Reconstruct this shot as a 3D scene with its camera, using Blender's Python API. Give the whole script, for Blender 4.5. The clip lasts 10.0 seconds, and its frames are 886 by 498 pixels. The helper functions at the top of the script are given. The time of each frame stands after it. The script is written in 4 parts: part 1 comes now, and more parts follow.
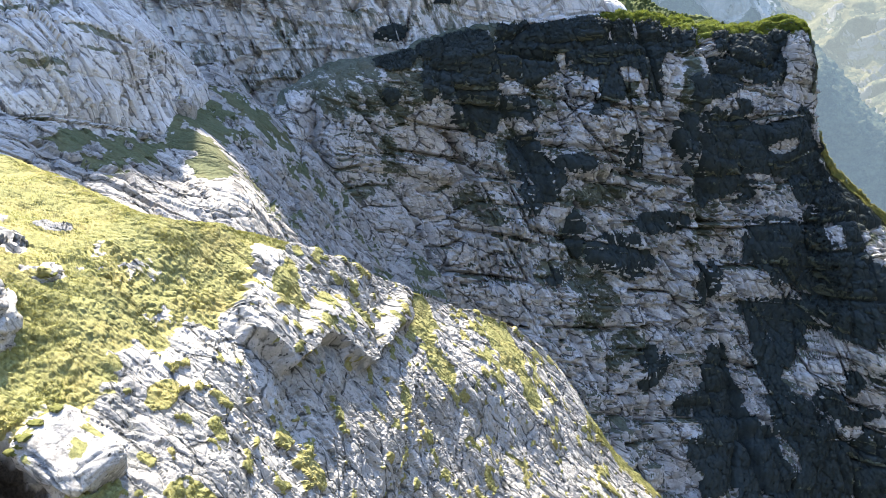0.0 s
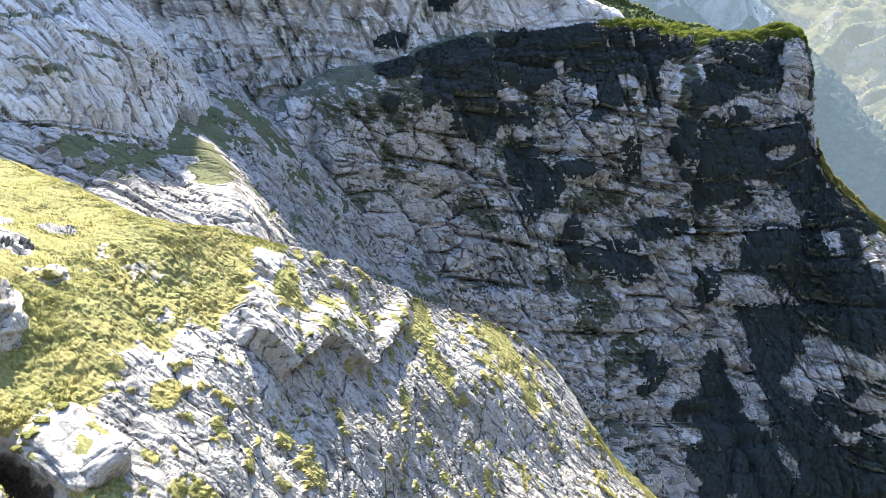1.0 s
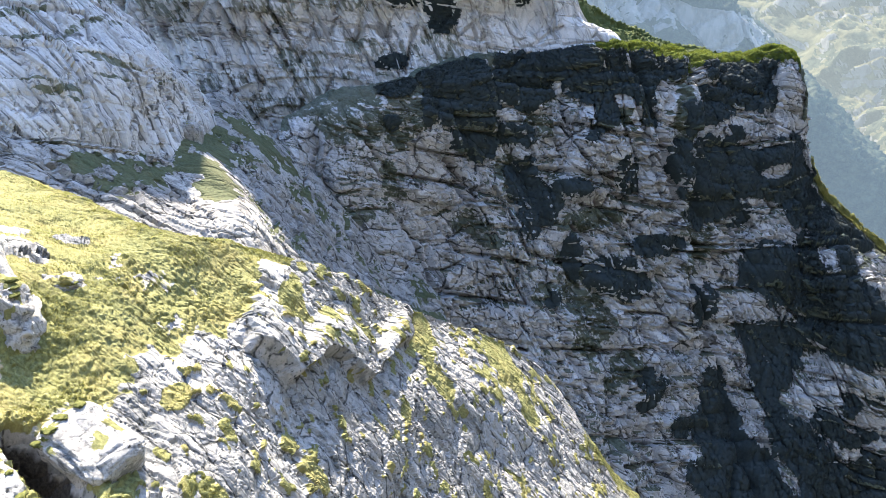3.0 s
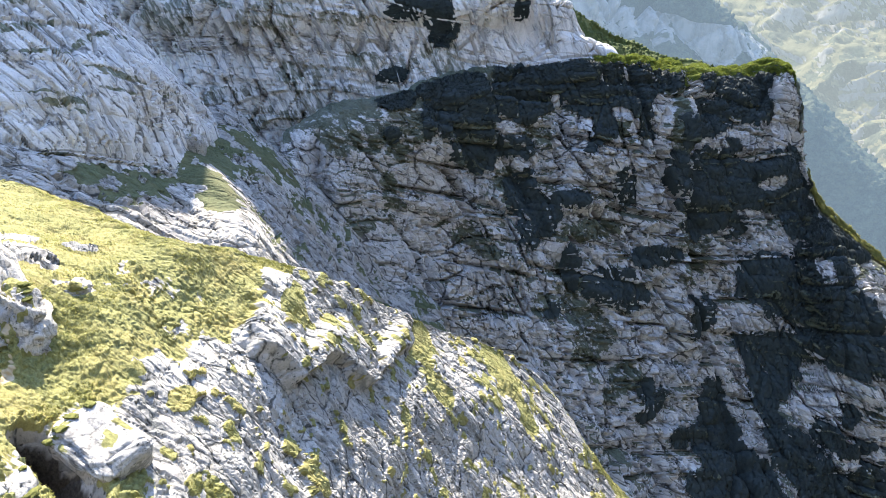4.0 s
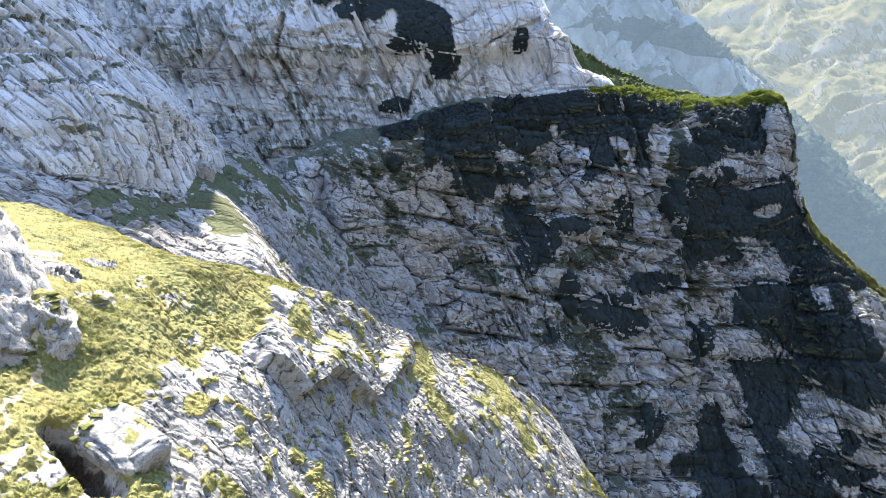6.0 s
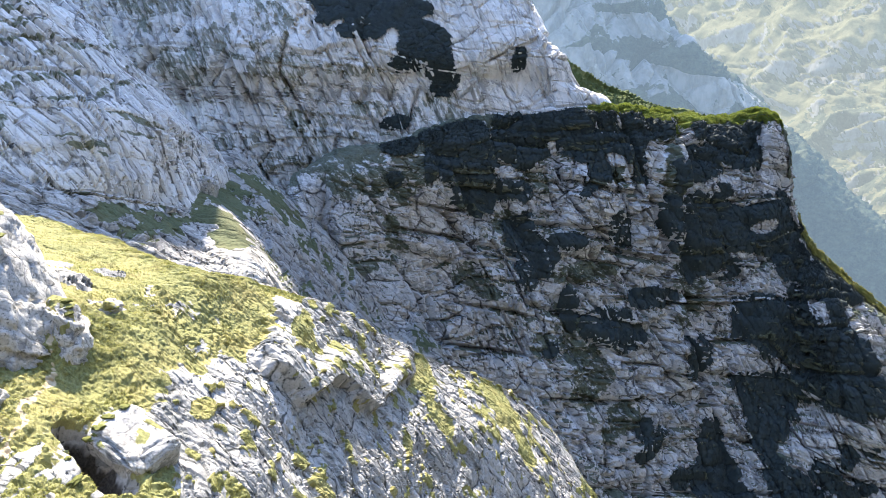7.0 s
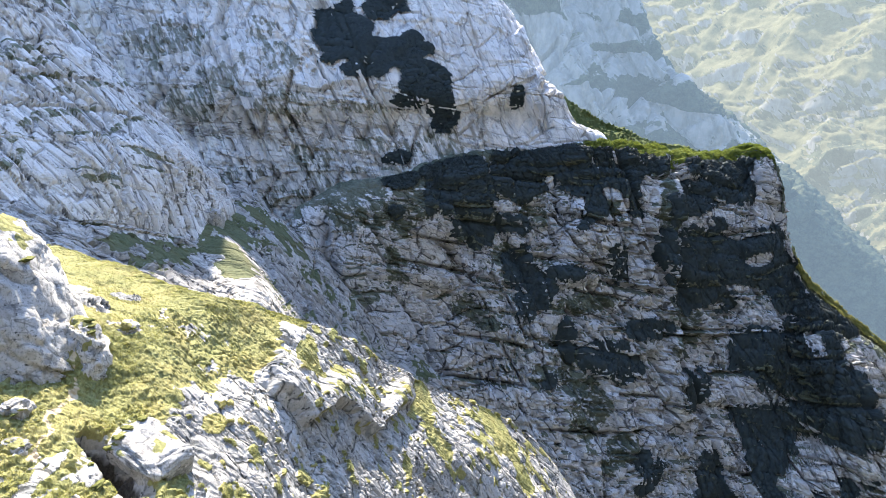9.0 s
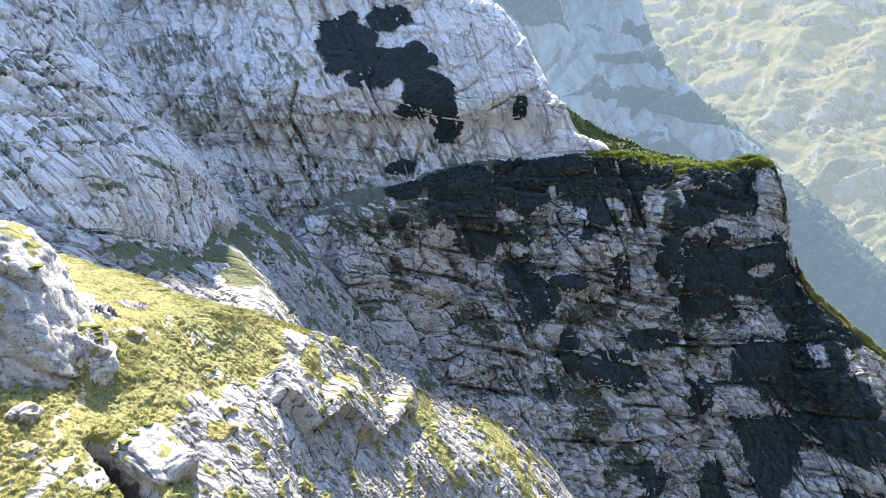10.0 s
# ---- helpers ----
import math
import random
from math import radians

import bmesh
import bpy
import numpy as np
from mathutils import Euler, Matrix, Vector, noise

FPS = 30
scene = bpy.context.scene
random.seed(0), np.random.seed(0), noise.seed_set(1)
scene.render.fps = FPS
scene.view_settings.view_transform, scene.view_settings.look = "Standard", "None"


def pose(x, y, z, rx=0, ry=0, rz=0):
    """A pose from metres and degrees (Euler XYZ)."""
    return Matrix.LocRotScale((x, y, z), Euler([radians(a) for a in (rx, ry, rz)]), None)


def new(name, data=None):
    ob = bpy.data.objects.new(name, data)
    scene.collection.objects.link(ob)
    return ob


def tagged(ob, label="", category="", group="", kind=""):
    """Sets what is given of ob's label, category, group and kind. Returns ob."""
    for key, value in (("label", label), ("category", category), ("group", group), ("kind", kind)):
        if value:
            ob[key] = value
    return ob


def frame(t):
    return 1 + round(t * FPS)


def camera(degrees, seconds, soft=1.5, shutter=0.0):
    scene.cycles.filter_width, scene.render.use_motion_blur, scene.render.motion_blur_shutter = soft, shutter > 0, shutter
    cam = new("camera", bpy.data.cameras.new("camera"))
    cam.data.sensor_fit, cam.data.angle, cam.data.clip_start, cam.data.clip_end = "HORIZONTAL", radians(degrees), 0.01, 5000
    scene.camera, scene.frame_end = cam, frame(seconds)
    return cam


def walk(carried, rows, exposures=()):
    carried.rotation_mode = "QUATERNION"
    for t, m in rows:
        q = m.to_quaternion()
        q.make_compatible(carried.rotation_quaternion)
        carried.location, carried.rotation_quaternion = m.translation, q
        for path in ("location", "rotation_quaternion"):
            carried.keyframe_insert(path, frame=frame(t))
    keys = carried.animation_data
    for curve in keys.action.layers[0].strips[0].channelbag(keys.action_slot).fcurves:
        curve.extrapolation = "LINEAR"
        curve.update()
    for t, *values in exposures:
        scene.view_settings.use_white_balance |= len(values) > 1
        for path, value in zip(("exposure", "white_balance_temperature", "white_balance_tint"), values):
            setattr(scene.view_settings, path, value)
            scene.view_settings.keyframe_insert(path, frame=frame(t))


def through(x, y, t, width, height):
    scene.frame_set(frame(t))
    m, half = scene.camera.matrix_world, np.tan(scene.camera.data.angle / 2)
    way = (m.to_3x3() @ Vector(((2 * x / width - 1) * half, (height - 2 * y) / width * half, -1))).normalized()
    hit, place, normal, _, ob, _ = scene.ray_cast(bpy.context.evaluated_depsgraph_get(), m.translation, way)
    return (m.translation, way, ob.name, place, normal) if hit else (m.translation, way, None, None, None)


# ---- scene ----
cam = camera(68.0, 10.0, 0.8)
ROWS = [
    (0, -0.188, 6.457, 149.845, 65.246, -0.006, -0.054),
    (0.5, -0.127, 6.006, 149.855, 65.555, 0.020, -0.061),
    (1, -0.111, 5.519, 149.866, 65.866, -0.007, -0.088),
    (1.5, -0.101, 4.971, 149.860, 66.271, 0.032, -0.141),
    (2, -0.100, 4.415, 149.877, 66.700, 0.019, -0.133),
    (2.5, -0.121, 3.884, 149.854, 67.149, 0.004, -0.088),
    (4, -0.022, 1.648, 149.957, 68.762, 0.024, -0.083),
    (4.5, -0.010, 0.851, 149.978, 69.380, 0.023, -0.050),
    (5, 0.000, -0.000, 150.000, 70.000, -0.000, 0.000),
    (5.5, -0.002, -0.943, 149.990, 70.670, -0.033, 0.012),
    (7, 0.034, -3.974, 149.920, 72.895, -0.047, 0.021),
    (7.5, 0.114, -5.072, 149.952, 73.677, -0.078, 0.049),
    (8, 0.126, -6.066, 149.996, 74.449, -0.117, 0.043),
    (8.5, 0.167, -7.022, 150.027, 75.246, -0.133, 0.057),
    (9, 0.220, -7.756, 150.095, 75.938, -0.164, 0.114),
    (9.5, 0.264, -8.238, 150.157, 76.441, -0.233, 0.303),
    (10, 0.267, -8.532, 150.209, 76.779, -0.257, 0.399),
]
walk(cam, [(r[0], pose(*r[1:])) for r in ROWS], [(0.0, 2.70, 6400, 9.5), (10.0, 2.70, 6330, 10)])

# ---- world and sun ----
SUN_AZ, SUN_EL = -14.0, 50.0  # degrees: clockwise from +y, above the horizon
world = bpy.data.worlds.new("sky")
scene.world = world
world.use_nodes = True
wn = world.node_tree.nodes
sky = wn.new("ShaderNodeTexSky")
sky.sky_type = "NISHITA"
sky.sun_disc = False
sky.sun_elevation = radians(SUN_EL)
sky.sun_rotation = radians(SUN_AZ % 360)
sky.altitude = 1800
sky.dust_density = 1.5
wn["Background"].inputs["Strength"].default_value = 0.15
world.node_tree.links.new(sky.outputs[0], wn["Background"].inputs["Color"])
sun = new("sun", bpy.data.lights.new("sun", "SUN"))
sun.data.energy, sun.data.angle, sun.data.color = 2.9, radians(0.53), (1.0, 0.87, 0.68)
sun_way = Vector((math.sin(radians(SUN_AZ)) * math.cos(radians(SUN_EL)), math.cos(radians(SUN_AZ)) * math.cos(radians(SUN_EL)), math.sin(radians(SUN_EL))))
sun.matrix_world = Matrix.Translation((-300, 300, 600)) @ sun_way.to_track_quat("Z", "Y").to_matrix().to_4x4()


# ---- noise on arrays ----
def hashed(i, j, k, seed):
    h = (i.astype(np.int64) * 374761393 + j.astype(np.int64) * 668265263 + k.astype(np.int64) * 2147483647 + seed * 1442695041) & 0xFFFFFFFF
    h = ((h ^ (h >> 13)) * 1274126177) & 0xFFFFFFFF
    h = ((h ^ (h >> 16)) * 2246822519) & 0xFFFFFFFF
    return ((h ^ (h >> 15)) & 0xFFFFFF).astype(np.float32) / 16777216.0


def smooth_noise(p, seed=0):
    """Value noise from -1 to 1 at the places p (n, 3)."""
    f = np.floor(p)
    t = (p - f).astype(np.float32)
    i, j, k = f[:, 0], f[:, 1], f[:, 2]
    w = t * t * t * (t * (t * 6 - 15) + 10)
    out = np.zeros(len(p), np.float32)
    for a in (0, 1):
        for b in (0, 1):
            for c in (0, 1):
                g = (w[:, 0] if a else 1 - w[:, 0]) * (w[:, 1] if b else 1 - w[:, 1]) * (w[:, 2] if c else 1 - w[:, 2])
                out += g * hashed(i + a, j + b, k + c, seed)
    return out * 2 - 1


def fbm(p, size, octaves=4, seed=0, gain=0.5):
    out, amp = 0, 1.0
    for o in range(octaves):
        out = out + amp * smooth_noise(p / size + 17.3 * o, seed + o)
        size, amp = size / 2.03, amp * gain
    return out


def cells(p, seed=0):
    """Nearest-cell noise: distance to the edge between cells, a random number a cell, and the offset from its centre."""
    f = np.floor(p)
    best, second = np.full(len(p), 9.0, np.float32), np.full(len(p), 9.0, np.float32)
    rand, off = np.zeros(len(p), np.float32), np.zeros((len(p), 3), np.float32)
    for a in (-1, 0, 1):
        for b in (-1, 0, 1):
            for c in (-1, 0, 1):
                i, j, k = f[:, 0] + a, f[:, 1] + b, f[:, 2] + c
                r = hashed(i, j, k, seed)
                d = np.stack([i + 0.1 + 0.8 * r - p[:, 0], j + 0.1 + 0.8 * hashed(i, j, k, seed + 7) - p[:, 1], k + 0.1 + 0.8 * hashed(i, j, k, seed + 13) - p[:, 2]], 1).astype(np.float32)
                q = np.sqrt((d * d).sum(1))
                near = q < best
                second = np.where(near, best, np.minimum(second, q))
                best = np.where(near, q, best)
                rand = np.where(near, hashed(i, j, k, seed + 29), rand)
                off = np.where(near[:, None], d, off)
    return second - best, rand, off


def ramp(x, a, b):
    t = np.clip((x - a) / (b - a), 0, 1)
    return t * t * (3 - 2 * t)


def jointed(p, axes, scales, seed=0, warp=0.22, gape=1.0):
    """Relief of jointed rock: slabs and blocks between three families of joint planes, set in and out and tilted.
    axes: the normals of bedding, cross joints and face, scaled by how closely they are spaced; gape: how deep the joints open."""
    q = p @ np.array(axes, float).T
    out = np.zeros(len(p), np.float32)
    none = np.zeros(len(p))
    for n, (size, amp) in enumerate(scales):
        s = q / size + 31.7 * n
        s = s + warp * np.stack([fbm(s, 3.0, 2, seed + 40 + 9 * n + k) for k in range(3)], 1)
        s[:, 1] += 7.3 * hashed(np.floor(s[:, 0]), none, none, seed + n) + 0.25 * (s[:, 0] - np.floor(s[:, 0]))
        s[:, 0] += 0.5 * (hashed(np.floor(s[:, 1]), np.floor(s[:, 2]), none, seed + 5 + n) - 0.5)
        i = np.floor(s)
        f = (s - i).astype(np.float32)
        r = hashed(i[:, 0], i[:, 1], i[:, 2], seed + 11 + n)
        r2 = hashed(i[:, 0], i[:, 1], i[:, 2], seed + 23 + n)
        tip = (r2 - 0.5) * (f[:, 0] - 0.5) * 1.2 + (r - 0.5) * (f[:, 1] - 0.5) * 0.9
        near = np.minimum(np.minimum(f[:, 0], 1 - f[:, 0]), np.minimum(f[:, 1], 1 - f[:, 1]) * 1.6)
        gap = (1 - ramp(near, 0.02, 0.10)) * gape * (0.2 + 1.3 * ramp(r2, 0.3, 0.9))
        out += amp * ((r - 0.5) + tip - gap)
    return out


def ledges(p, dip, height, depth, seed):
    """Beds that jut out and undercut: a saw-tooth up the wall, dipping along x, broken from place to place."""
    z = p[:, 2] + dip * p[:, 0] + height * 0.8 * fbm(p, height * 4, 3, seed)
    t = z / height - np.floor(z / height)
    strong = ramp(fbm(p, height * 3, 2, seed + 5), -0.35, 0.5)
    return depth * strong * (ramp(t, 0.0, 0.12) - t)


def ribs(p, size, depth, seed):
    """Upright clefts in a wall."""
    q = np.stack([p[:, 0] + 0.35 * p[:, 2], p[:, 1] * 0.3, p[:, 2] * 0.18], 1)
    return depth * (1 - ramp(np.abs(fbm(q, size, 3, seed)), 0.0, 0.16))


# ---- patches on a wall, by their place across (x) and up (z) ----
def in_patches(px, pz, patches, wobble):
    out = np.zeros(len(px), np.float32)
    for x, z, a, b, tilt in patches:
        c, s = math.cos(radians(-tilt)), math.sin(radians(-tilt))
        u, v = (px - x) * c + (pz - z) * s, -(px - x) * s + (pz - z) * c
        out = np.maximum(out, 1 - ramp(np.hypot(u / a, v / b) + 0.75 * wobble, 1.05, 1.3))
    return out


# ---- surfaces from a few guiding lines ----
def glide(a, n):
    """Catmull-Rom along the first axis of a, to n samples."""
    a = np.concatenate([a[:1] * 2 - a[1:2], a, a[-1:] * 2 - a[-2:-1]])
    s = np.linspace(0, len(a) - 3 - 1e-6, n)
    i = s.astype(int)
    t = (s - i).reshape(-1, *([1] * (a.ndim - 1)))
    p0, p1, p2, p3 = a[i], a[i + 1], a[i + 2], a[i + 3]
    return 0.5 * (2 * p1 + (p2 - p0) * t + (2 * p0 - 5 * p1 + 4 * p2 - p3) * t**2 + (3 * p1 - p0 - 3 * p2 + p3) * t**3)


def loft(lines, nv, nu):
    g = glide(np.array(lines, float), nv)
    return glide(g.transpose(1, 0, 2), nu).transpose(1, 0, 2)


def normals(g):
    n = np.cross(np.gradient(g, axis=1), np.gradient(g, axis=0))
    return n / (np.linalg.norm(n, axis=2, keepdims=True) + 1e-9)


def sheet(name, g, material, label, masks=(), kind="structure", category="terrain", smooth=True):
    """A mesh from a grid of places, with float masks for its material."""
    nv, nu = g.shape[:2]
    me = bpy.data.meshes.new(name)
    i = np.arange(nv * nu).reshape(nv, nu)
    quads = np.stack([i[:-1, :-1], i[:-1, 1:], i[1:, 1:], i[1:, :-1]], 2).reshape(-1)
    me.vertices.add(nv * nu)
    me.vertices.foreach_set("co", g.reshape(-1).astype(np.float32))
    me.loops.add(len(quads))
    me.loops.foreach_set("vertex_index", quads.astype(np.int32))
    me.polygons.add(len(quads) // 4)
    me.polygons.foreach_set("loop_start", np.arange(0, len(quads), 4, dtype=np.int32))
    me.polygons.foreach_set("use_smooth", np.full(len(quads) // 4, smooth))
    me.update(calc_edges=True)
    for key, values in dict(masks).items():
        me.attributes.new(key, "FLOAT", "POINT").data.foreach_set("value", np.asarray(values, np.float32).reshape(-1))
    me.materials.append(material)
    return tagged(new(name, me), label, category, kind=kind)


def soup(name, verts, faces, material, smooth=False):
    me = bpy.data.meshes.new(name)
    me.from_pydata(np.asarray(verts).tolist(), [], np.asarray(faces).tolist())
    if smooth:
        me.polygons.foreach_set("use_smooth", np.ones(len(me.polygons), bool))
    me.materials.append(material)
    return me


# ---- materials ----
class Nodes:
    def __init__(self, name, rough=0.9):
        self.m = bpy.data.materials.new(name)
        self.m.use_nodes = True
        self.t = self.m.node_tree
        self.b = self.t.nodes["Principled BSDF"]
        self.b.inputs["Roughness"].default_value = rough
        self.b.inputs["Specular IOR Level"].default_value = 0.25
        geometry = self.t.nodes.new("ShaderNodeNewGeometry")
        self.place, self.normal = geometry.outputs["Position"], geometry.outputs["Normal"]

    def link(self, a, b):
        self.t.links.new(a, b)

    def noise(self, scale, detail=6, rough=0.6, place=None):
        n = self.t.nodes.new("ShaderNodeTexNoise")
        n.inputs["Scale"].default_value, n.inputs["Detail"].default_value, n.inputs["Roughness"].default_value = scale, detail, rough
        self.link(place or self.place, n.inputs["Vector"])
        return n.outputs["Fac"]

    def along(self, axes):
        """The place in coordinates along three axes, for grain that follows the beds."""
        both = self.t.nodes.new("ShaderNodeCombineXYZ")
        for k, axis in enumerate(axes):
            dot = self.t.nodes.new("ShaderNodeVectorMath")
            dot.operation = "DOT_PRODUCT"
            dot.inputs[1].default_value = axis
            self.link(self.place, dot.inputs[0])
            self.link(dot.outputs["Value"], both.inputs[k])
        return both.outputs[0]

    def cracks(self, scale, place, wobble=0.5):
        """Distance to the joints of a broken rock face."""
        stir = self.t.nodes.new("ShaderNodeTexNoise")
        stir.inputs["Scale"].default_value, stir.inputs["Detail"].default_value = scale * 1.3, 3
        self.link(place, stir.inputs["Vector"])
        add = self.t.nodes.new("ShaderNodeVectorMath")
        add.operation = "MULTIPLY_ADD"
        self.link(stir.outputs["Color"], add.inputs[0])
        add.inputs[1].default_value = [wobble / scale] * 3
        self.link(place, add.inputs[2])
        v = self.t.nodes.new("ShaderNodeTexVoronoi")
        v.feature = "DISTANCE_TO_EDGE"
        v.inputs["Scale"].default_value = scale
        self.link(add.outputs[0], v.inputs["Vector"])
        return v.outputs["Distance"]

    def facets(self, scale, place, wobble=0.35):
        """A random colour for each broken face of the rock."""
        stir = self.t.nodes.new("ShaderNodeTexNoise")
        stir.inputs["Scale"].default_value, stir.inputs["Detail"].default_value = scale * 1.6, 3
        self.link(place, stir.inputs["Vector"])
        add = self.t.nodes.new("ShaderNodeVectorMath")
        add.operation = "MULTIPLY_ADD"
        self.link(stir.outputs["Color"], add.inputs[0])
        add.inputs[1].default_value = [wobble / scale] * 3
        self.link(place, add.inputs[2])
        v = self.t.nodes.new("ShaderNodeTexVoronoi")
        v.inputs["Scale"].default_value = scale
        self.link(add.outputs[0], v.inputs["Vector"])
        return v.outputs["Color"]

    def tilted(self, faces, amount, after=None):
        """The normal, leaning another way on each broken face."""
        lean = self.t.nodes.new("ShaderNodeVectorMath")
        lean.operation = "MULTIPLY_ADD"
        self.link(faces, lean.inputs[0])
        lean.inputs[1].default_value, lean.inputs[2].default_value = [amount] * 3, [-amount / 2] * 3
        add = self.t.nodes.new("ShaderNodeVectorMath")
        add.operation = "ADD"
        self.link(lean.outputs[0], add.inputs[0])
        self.link(after or self.normal, add.inputs[1])
        unit = self.t.nodes.new("ShaderNodeVectorMath")
        unit.operation = "NORMALIZE"
        self.link(add.outputs[0], unit.inputs[0])
        return unit.outputs[0]

    def ramp(self, fac, stops):
        r = self.t.nodes.new("ShaderNodeValToRGB")
        el = r.color_ramp.elements
        while len(el) < len(stops):
            el.new(0.5)
        for e, (at, c) in zip(el, stops):
            e.position, e.color = at, (*c, 1) if not isinstance(c, (int, float)) else (c, c, c, 1)
        self.link(fac, r.inputs["Fac"])
        return r.outputs["Color"]

    def mix(self, fac, a, b, how="MIX"):
        n = self.t.nodes.new("ShaderNodeMix")
        n.data_type, n.blend_type = "RGBA", how
        for value, at in ((fac, 0), (a, 6), (b, 7)):
            if isinstance(value, (int, float)):
                n.inputs[at].default_value = value
            elif isinstance(value, tuple):
                n.inputs[at].default_value = (*value, 1)
            else:
                self.link(value, n.inputs[at])
        return n.outputs[2]

    def mask(self, key):
        n = self.t.nodes.new("ShaderNodeAttribute")
        n.attribute_name = key
        return n.outputs["Fac"]

    def maths(self, how, a, b):
        n = self.t.nodes.new("ShaderNodeMath")
        n.operation = how
        for value, at in ((a, 0), (b, 1)):
            if isinstance(value, (int, float)):
                n.inputs[at].default_value = value
            else:
                self.link(value, n.inputs[at])
        return n.outputs[0]

    def bump(self, height, strength, distance, after=None):
        n = self.t.nodes.new("ShaderNodeBump")
        n.inputs["Strength"].default_value, n.inputs["Distance"].default_value = strength, distance
        self.link(height, n.inputs["Height"])
        if after is not None:
            self.link(after, n.inputs["Normal"])
        return n.outputs["Normal"]

    def done(self, colour, normal=None):
        self.link(colour, self.b.inputs["Base Color"])
        if normal is not None:
            self.link(normal, self.b.inputs["Normal"])
        return self.m


def limestone(name, pale, grey, dark, grass, axes, scale=1.0, broken=1.0, pitted=0.33, tilt=0.5, grain=0.5):
    """Grey limestone, broken into faces along its beds, with open joints, stains and pits; where the mask veg is high, turf.
    tilt: how far the faces lean apart; grain: how rough they are."""
    n = Nodes(name)
    bed = n.along(axes)
    large, small = n.facets(0.22 * scale, bed), n.facets(0.75 * scale, bed)
    big, mid, fine = n.noise(0.06 * scale, 4), n.noise(0.5 * scale, 6, 0.62, bed), n.noise(3.0 * scale, 6, 0.7)
    rock = n.mix(n.ramp(big, [(0.36, 0.0), (0.64, 1.0)]), grey, pale)
    rock = n.mix(n.ramp(large, [(0.3, 0.35), (0.55, 0.0)]), rock, grey)
    rock = n.mix(n.ramp(small, [(0.25, 0.3), (0.5, 0.0)]), rock, dark)
    rock = n.mix(n.ramp(mid, [(0.39, 0.65), (0.425, 0.0)]), rock, dark)
    rock = n.mix(n.ramp(fine, [(0.4, grain), (0.46, 0.0)]), rock, dark)
    rock = n.mix(n.ramp(fine, [(0.56, 0.0), (0.72, 0.4)]), rock, tuple(min(c * 1.2, 0.82) for c in pale))
    deep = tuple(c * 0.3 for c in dark)
    joint, split = n.cracks(0.22 * scale, bed, 0.35), n.cracks(0.75 * scale, bed, 0.35)
    some, open_at = n.noise(0.25 * scale, 3), n.ramp(n.noise(0.6 * scale, 5, 0.6), [(0.43, 0.0), (0.5, 1.0)])
    rock = n.mix(n.maths("MULTIPLY", n.ramp(joint, [(0.012, 1.0 * broken), (0.032, 0.0)]), open_at), rock, deep)
    rock = n.mix(n.maths("MULTIPLY", n.maths("MULTIPLY", n.ramp(split, [(0.01, 0.9 * broken), (0.07, 0.0)]), n.ramp(some, [(0.44, 1.0), (0.56, 0.1)])), open_at), rock, deep)
    rock = n.mix(n.ramp(n.noise(0.2 * scale, 4), [(0.58, 0.0), (0.78, 0.18)]), rock, (0.40, 0.35, 0.30))
    pits = n.noise(1.7 * scale, 3, 0.5)
    rock = n.mix(n.ramp(pits, [(pitted - 0.03, 0.9), (pitted + 0.015, 0.0)]), rock, deep)
    turf = n.mix(n.ramp(n.noise(2.4 * scale, 8, 0.7), [(0.4, 0.0), (0.65, 1.0)]), tuple(c * 1.05 for c in grass), tuple(c * 0.5 for c in grass))
    turf = n.mix(n.ramp(n.noise(0.16 * scale, 4), [(0.45, 0.0), (0.7, 0.6)]), turf, (grass[0] * 1.3, grass[1] * 1.08, grass[2] * 1.1))
    edge = n.ramp(n.maths("ADD", n.mask("veg"), n.maths("MULTIPLY", n.maths("SUBTRACT", n.noise(1.2 * scale, 8, 0.68, bed), 0.5), 1.2)), [(0.44, 0.0), (0.54, 1.0)])
    colour = n.mix(n.ramp(n.mask("trodden"), [(0.35, 0.0), (0.65, 1.0)]), n.mix(edge, rock, turf), (0.44, 0.36, 0.24))
    # near-black where this mask is high: shade of the hill's hollow painted in
    colour = n.mix(n.ramp(n.mask("hollow_shade"), [(0.4, 0.0), (0.6, 1.0)]), colour, n.mix(n.ramp(fine, [(0.4, 0.0), (0.6, 1.0)]), (0.03, 0.027, 0.022), (0.075, 0.066, 0.055)))
    nm = n.bump(mid, 0.6, 0.5 / scale)
    nm = n.bump(n.ramp(joint, [(0.0, 0.0), (0.10, 1.0)]), 0.7 * broken, 0.4 / scale, nm)
    nm = n.bump(n.ramp(split, [(0.0, 0.0), (0.14, 1.0)]), 0.6 * broken, 0.16 / scale, nm)
    nm = n.tilted(large, tilt, nm)
    nm = n.tilted(small, tilt, nm)
    return n.done(colour, n.bump(fine, grain, 0.14 / scale, nm))


# joint families: bedding, cross joints, face
SLAB_AXES = [(0.28, 0.956, 0.083), (0.12, -0.017, -0.217), (0.2, -0.07, 0.12)]
CLIFF_AXES = [(0.90, 0.1, 0.42), (0.13, 0.02, -0.26), (0.02, 0.22, 0.0)]
PILLAR_AXES = [(0.55, 0.16, 0.11), (0.10, 0.0, -0.34), (0.05, 0.2, 0.0)]
GORGE_AXES = [(0.075, 0.21, 0.66), (0.48, 0.09, 0.08), (0.03, 0.2, -0.07)]
HILL_AXES = [(0.10, 0.92, 0.10), (0.26, 0.10, -0.42), (0.3, -0.02, 0.18)]
BOULDER_AXES = [(0.5, 0.3, 0.8), (0.7, -0.5, -0.2), (0.1, 0.8, -0.4)]
